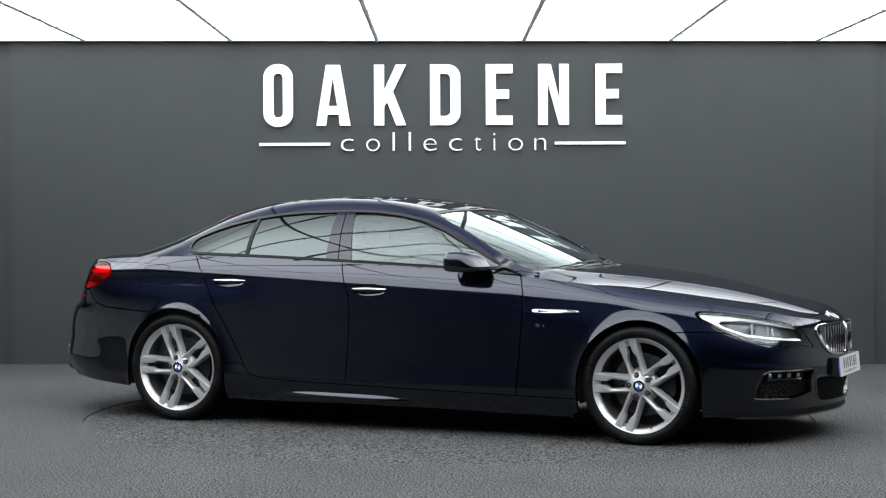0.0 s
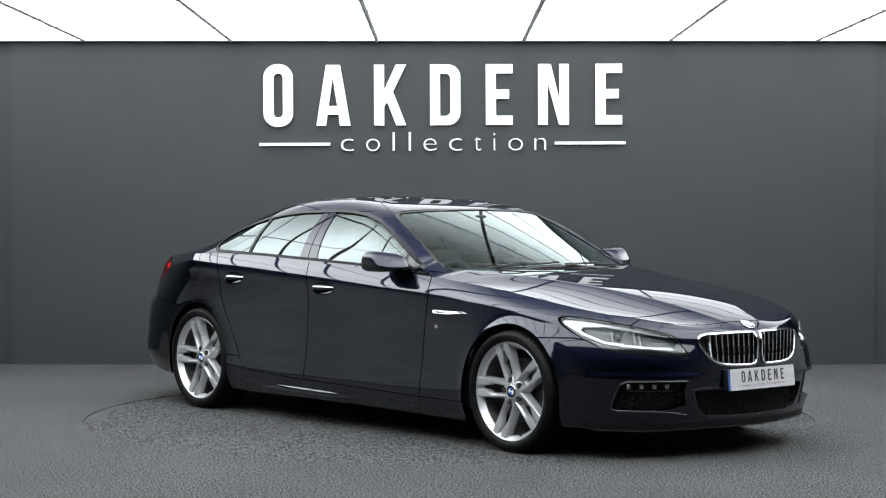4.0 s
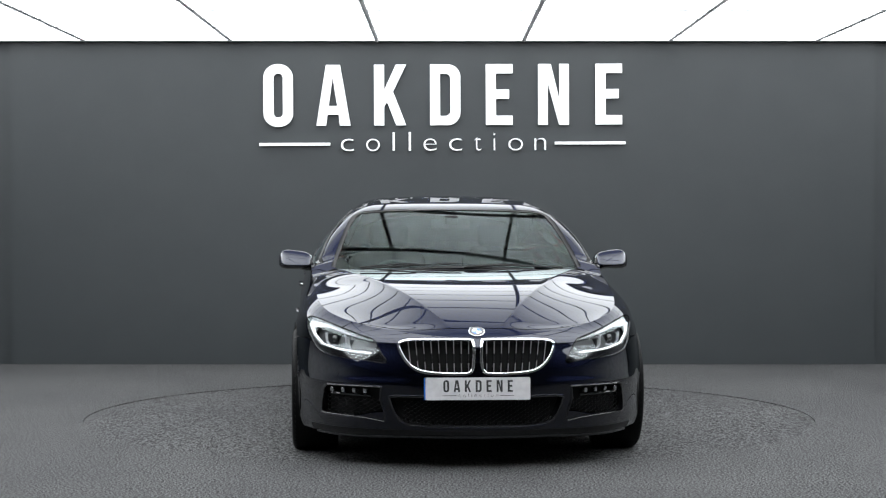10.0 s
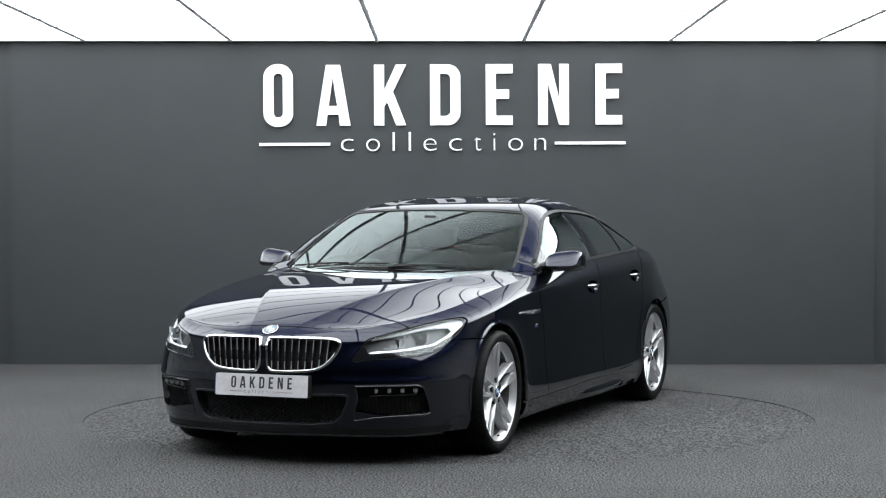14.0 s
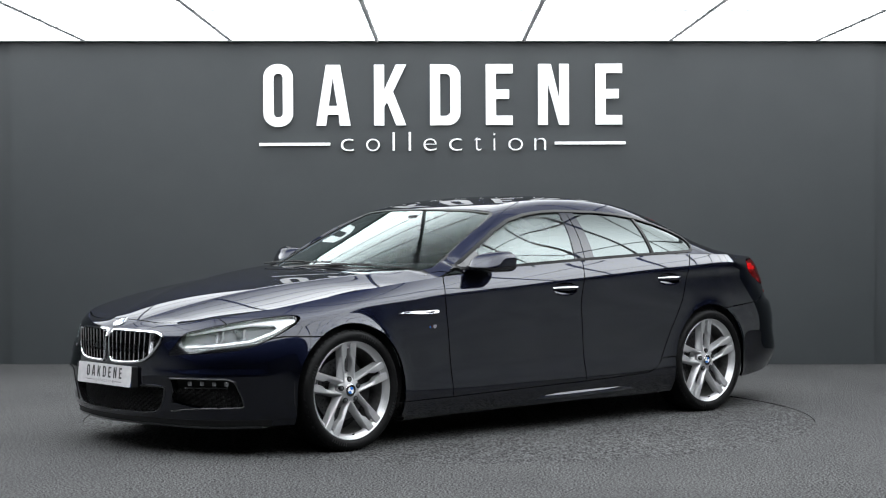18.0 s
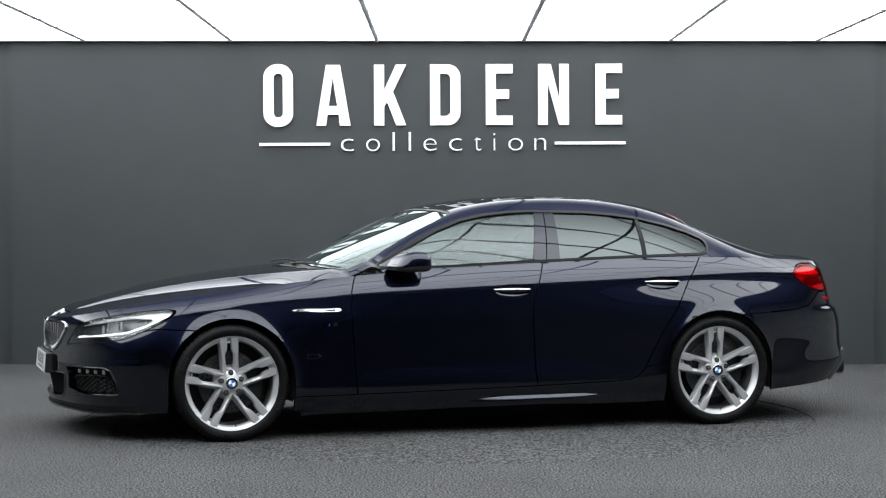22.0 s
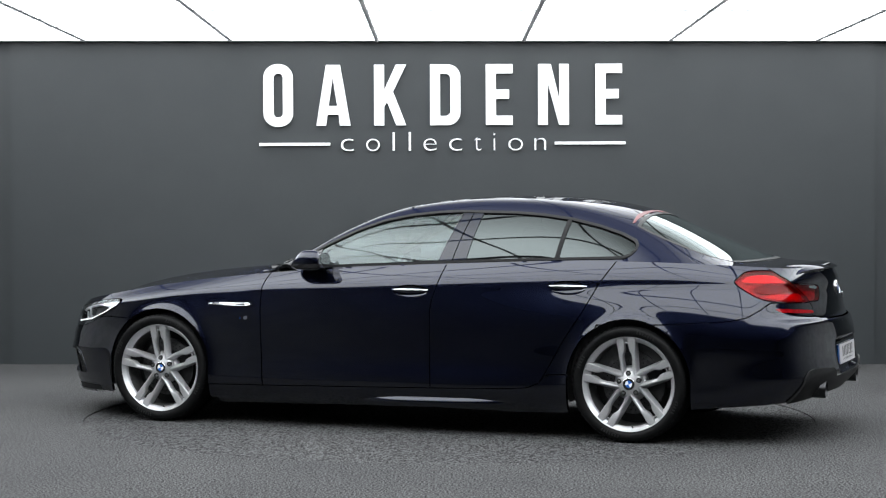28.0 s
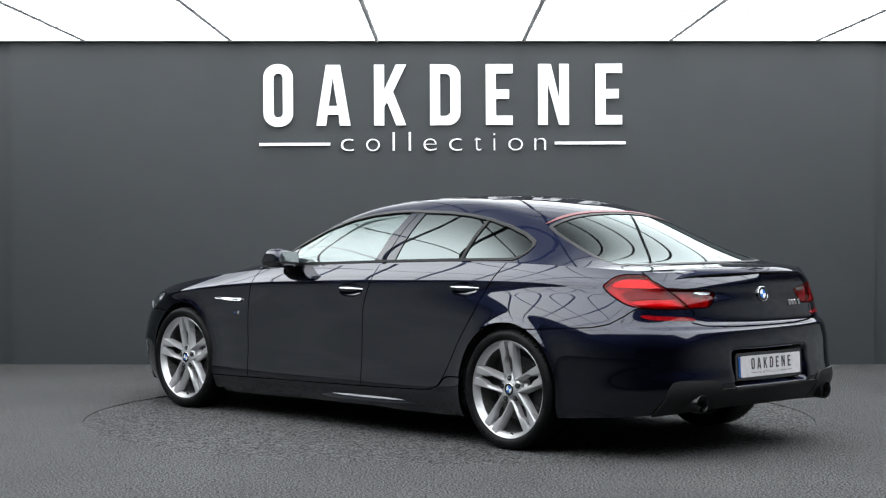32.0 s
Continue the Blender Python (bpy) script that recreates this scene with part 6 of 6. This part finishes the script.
def build_side_details(car, doors):
    """Mirrors, handles, vents and badges on both flanks."""
    flank = SKIN["flank"]
    for flip in (1, -1):
        # door handles in oval bowls
        for (x, z), pairs in zip(HANDLES, doors):
            door = pairs[0 if flip > 0 else 1]
            p, n = flank_at(x, z)
            out = n.normalized()
            bm = bmesh.new()
            rows = []
            for i in range(17):
                u = -1 + i / 8
                xx = x + 0.112 * u
                q, m = flank_at(xx, z)
                lift = 0.004 + 0.022 * (1 - abs(u) ** 2.5)
                h = 0.016 * (1 - 0.55 * u * u)
                c = q + out * lift
                c.y = p.y + (out * lift).y - 0.004 * u * u
                rows.append([bm.verts.new((xx, c.y + dy, z + 0.004 + dz * h)) for dy, dz in ((-0.012, -0.9), (-0.002, -1.0), (0.003, -0.5), (0.004, 0.2), (0.002, 0.8), (-0.004, 1.0), (-0.014, 0.9))])
            for a, b in zip(rows, rows[1:]):
                for j in range(7):
                    bm.faces.new((a[j], a[(j + 1) % 7], b[(j + 1) % 7], b[j]))
            bm.faces.new(rows[0])
            bm.faces.new(rows[-1])
            bar_rows = [[tuple(v.co) for v in r] for r in rows]
            if flip < 0:
                bmesh.ops.scale(bm, vec=(1, -1, 1), verts=bm.verts)
            bmesh.ops.recalc_face_normals(bm, faces=bm.faces)
            handle = smooth_by(part("door_handle", bm, PAINT, door, "painted door handle with a chrome strip"), 50)
            bm = bmesh.new()
            strip = [bmesh_row(bm, r, flip) for r in bar_rows]
            for a, b in zip(strip, strip[1:]):
                bm.faces.new((a[0], a[1], b[1], b[0]))
                bm.faces.new((a[1], a[2], b[2], b[1]))
            bmesh.ops.recalc_face_normals(bm, faces=bm.faces)
            part("chrome_strip", bm, CHROME, handle)
        # chrome side vent on the wing
        blade = flank.split(shape_field([(1.205, 0.734), (1.10, 0.737), (0.95, 0.737), (0.850, 0.740), (0.854, 0.733), (0.866, 0.721), (0.98, 0.719), (1.12, 0.727)]))[0]
        blade = Skin(blade.v + np.stack([blade.v[:, 0] * 0, 0.003 + (0.760 - blade.v[:, 2]) * 0.30, blade.v[:, 0] * 0], 1), blade.n + np.array([0, -0.10, 0.30]), blade.faces)
        blade = blade if flip > 0 else blade.mirrored()
        vent = part("side_vent", blade.mesh("side_vent", DARK_CHROME, 0.02), DARK_CHROME, car, "slim chrome vent blade on the wing")
        decal(flank, [(1.16, 0.7335), (0.90, 0.7315), (0.885, 0.7235), (1.10, 0.7285)], (0, 2), BLACK_GLOSS, vent, "vent_slot", 0.017, 0.01, "", flip, smooth=False)
        # small striped badge as plain slanted bars
        for x, w, mat in ((0.926, 0.007, BLUE), (0.918, 0.007, DARK_RED), (0.910, 0.007, RED_LENS), (0.901, 0.026, CHROME)):
            decal(flank, [(x, 0.657), (x - w, 0.657), (x - w + 0.007, 0.637), (x + 0.007, 0.637)], (0, 2), mat, car, "side_badge", 0.002, 0.003, "small striped badge on the wing", flip, smooth=False)
        # door mirror
        def shell(a, b):
            ca, sa = math.cos(a), math.sin(a)
            x = math.cos(b) * ca
            y = math.sin(b) * ca
            x = math.copysign(abs(x) ** 0.55, x)
            y = math.copysign(abs(y) ** 0.50, y)
            zz = math.copysign(abs(sa) ** (0.62 if sa < 0 else 0.70), sa)
            depth = 0.115 if x > 0 else 0.070
            lean = 0.030 * y
            return (0.440 + depth * x * (1 - (0.34 if x > 0 else 0.10) * zz) + lean * -1.0, 0.945 + 0.102 * y * (1 - 0.06 * zz), 0.998 + 0.057 * zz * (1 + 0.12 * y) + 0.004 * y)
        skin = ball(28, 40, shell)
        if flip < 0:
            skin = skin.mirrored()
        low, cap = skin.split(lambda v: v[:, 2] - 0.978 - 0.10 * (0.43 - v[:, 0]), 0.001)
        mirror = part("door_mirror", cap.mesh("door_mirror", PAINT, 0.006), PAINT, car, "painted door mirror with a black underside")
        part("mirror_base", low.mesh("mirror_base", BLACK_GLOSS, 0.004), BLACK_GLOSS, mirror)
        bm = bmesh.new()
        prism(bm, [(0.868 + x, 0.957 + y) for x, y in rounded(0.155, 0.082, 0.03)], 0.004, Matrix(((0, 0, 1, 0.361), (1, 0, 0, 0), (0, 1, 0, 0), (0, 0, 0, 1))))
        if flip < 0:
            bmesh.ops.scale(bm, vec=(1, -1, 1), verts=bm.verts)
        bmesh.ops.recalc_face_normals(bm, faces=bm.faces)
        part("mirror_glass", bm, DARK_CHROME, mirror, "mirror glass")
        bm = bmesh.new()
        rows = []
        for u in np.linspace(0, 1, 7):
            y = 0.800 + 0.125 * u
            z = 0.944 + 0.012 * u * u
            w, h = 0.075 - 0.030 * u, 0.012 + 0.006 * u
            rows.append([bm.verts.new((0.470 - 0.02 * u + w * math.cos(q), y, z + h * math.sin(q))) for q in [2 * math.pi * k / 12 for k in range(12)]])
        for a, b in zip(rows, rows[1:]):
            for j in range(12):
                bm.faces.new((a[j], a[(j + 1) % 12], b[(j + 1) % 12], b[j]))
        if flip < 0:
            bmesh.ops.scale(bm, vec=(1, -1, 1), verts=bm.verts)
        bmesh.ops.recalc_face_normals(bm, faces=bm.faces)
        smooth_by(part("mirror_arm", bm, BLACK_GLOSS, mirror), 50)
    # wipers
    for y0, y1 in ((0.05, 0.62), (-0.55, 0.02)):
        bm = bmesh.new()
        pts = []
        for u in np.linspace(0, 1, 14):
            y = y0 + (y1 - y0) * u
            x = 0.925 - 0.31 * y * y - 0.02 * u
            pts.append((x, y, float(windscreen_height(x, y)) + 0.007))
        tube(bm, pts, 0.0055, 6)
        wiper = part("wiper", bm, BLACK_MATT, car, "black windscreen wiper")
        bm = bmesh.new()
        m = pts[7]
        tube(bm, [(m[0], m[1], m[2] + 0.008), (m[0] + 0.02, m[1] - 0.10, m[2] + 0.008), (0.950, y0 - 0.02, 0.968)], 0.0055, 6)
        part("wiper_arm", bm, BLACK_MATT, wiper)


def bmesh_row(bm, row, flip):
    """Three points along a handle's outer face for its bright strip."""
    out = []
    for k, lift in ((2, 0.0012), (3, 0.0022), (4, 0.0012)):
        x, y, z = row[k]
        zz = row[3][2] + (z - row[3][2]) * 0.55
        out.append(bm.verts.new((x, (y + lift) * flip, zz)))
    return out


def soft_box(lo, hi, r, mat, name, parent, label="", shear=0.0, m=None):
    bm = bmesh.new()
    box(bm, lo, hi, r, 4)
    if shear:
        for v in bm.verts:
            v.co.x -= shear * (v.co.z - lo[2])
    if m:
        bmesh.ops.transform(bm, matrix=m, verts=bm.verts)
    return smooth_by(part(name, bm, mat, parent, label), 50)


def build_cabin(car):
    """What shows through the glass: dashboard, seats, wheel, mirror."""
    soft_box((-2.0, -0.74, 0.26), (0.95, 0.74, 0.42), 0.03, BLACK_MATT, "cabin_floor", car)
    for side in (1, -1):
        soft_box((-1.9, side * 0.77 - 0.03, 0.30), (0.85, side * 0.77 + 0.03, 0.93), 0.02, LEATHER, "door_lining", car, "dark door lining")
    dash = soft_box((0.42, -0.73, 0.60), (0.86, 0.73, 0.905), 0.06, LEATHER, "dashboard", car, "dark dashboard behind the windscreen")
    soft_box((0.40, -0.52, 0.80), (0.60, -0.16, 0.945), 0.035, LEATHER, "instrument_hood", dash)
    soft_box((0.45, -0.15, 0.80), (0.50, 0.15, 0.955), 0.012, BLACK_GLOSS, "display", dash, "black centre display")
    bm = bmesh.new()
    at = pose(0.315, -0.345, 0.815, 0, -66, 0)
    tube(bm, [at @ Vector((0.182 * math.cos(q), 0.182 * math.sin(q), 0)) for q in [2 * math.pi * k / 40 for k in range(40)]], 0.016, 10, closed=True)
    wheel = smooth_by(part("steering_wheel", bm, LEATHER, car, "dark leather steering wheel"), 60)
    for a in (0, 180, 270):
        bm = bmesh.new()
        box(bm, (0, -0.02, -0.012), (0.175, 0.02, 0.008), 0.006)
        bmesh.ops.transform(bm, matrix=at @ Matrix.Rotation(radians(a + 90), 4, "Z"), verts=bm.verts)
        part("wheel_spoke", bm, BLACK_MATT, wheel)
    for y in (0.36, -0.36):
        seat = soft_box((-0.55, y - 0.25, 0.38), (0.02, y + 0.25, 0.56), 0.07, LEATHER, "front_seat", car, "dark leather front seat")
        soft_box((-0.60, y - 0.24, 0.50), (-0.44, y + 0.24, 1.02), 0.07, LEATHER, "backrest", seat, "", 0.30)
        soft_box((-0.80, y - 0.13, 1.05), (-0.70, y + 0.13, 1.20), 0.045, LEATHER, "headrest", seat)
    bench = soft_box((-1.50, -0.62, 0.40), (-1.00, 0.62, 0.58), 0.07, LEATHER, "rear_bench", car, "dark leather rear bench")
    soft_box((-1.56, -0.62, 0.52), (-1.40, 0.62, 0.98), 0.07, LEATHER, "backrest", bench, "", 0.35)
    for y in (0.36, -0.36):
        soft_box((-1.67, y - 0.12, 0.92), (-1.60, y + 0.12, 1.03), 0.03, LEATHER, "headrest", bench)
    soft_box((-2.02, -0.62, 0.94), (-1.66, 0.62, 0.965), 0.01, BLACK_MATT, "parcel_shelf", car)
    glass = soft_box((0.12, -0.12, 1.175), (0.145, 0.12, 1.235), 0.010, BLACK_GLOSS, "rear_view_mirror", car, "interior mirror behind the windscreen")
    soft_box((0.15, -0.04, 1.20), (0.25, 0.04, 1.262), 0.012, BLACK_MATT, "mirror_foot", glass)
    # headlining just beneath the roof
    bm = bmesh.new()
    rows = []
    for x in np.linspace(0.06, -1.40, 14):
        rows.append([bm.verts.new((x, float(RAIL_Y(x)) * w * 0.96, float(ROOF(x)) - 0.030 - (float(ROOF(x)) - float(RAIL_Z(x))) * abs(w) ** 2.6)) for w in np.linspace(-1, 1, 13)])
    for a, b in zip(rows, rows[1:]):
        for j in range(12):
            bm.faces.new((a[j], a[j + 1], b[j + 1], b[j]))
    smooth_by(part("headlining", bm, CABIN, car, "grey cloth roof lining"), 60)


build_room()
build_ceiling_lights()
build_sign()
CAR = build_car()


def build_turntable():
    table = tagged(new("turntable"), "round turntable covered in the same speckled grey carpet", "turntable")
    bm = bmesh.new()
    lathe(bm, [(0.0001, -0.005), (1.0, -0.005), (RING - 0.004, -0.005), (RING - 0.001, -0.007), (RING - 0.001, -0.055)], 128)
    smooth_by(part("platform", bm, CARPET, table), 30)
    bm = bmesh.new()
    lathe(bm, [(RING - 0.0035, -0.05), (RING - 0.0035, -0.0045), (RING - 0.0005, -0.0045), (RING - 0.0005, -0.05)], 160)
    bmesh.ops.recalc_face_normals(bm, faces=bm.faces)
    part("edge_ring", bm, GAP, table, "thin dark edge round the turntable")
    return table


TABLE = build_turntable()


def motions():
    """The turntable and the car turn together."""
    times = [2.0 * k for k in range(17)]
    walk(CAR, [(t, pose(0, 0, 0, 0, 0, turn(t)) @ pose(0.0638, -0.001, -0.005)) for t in times])
    walk(TABLE, [(t, pose(0, 0, 0, 0, 0, turn(t))) for t in times])


motions()
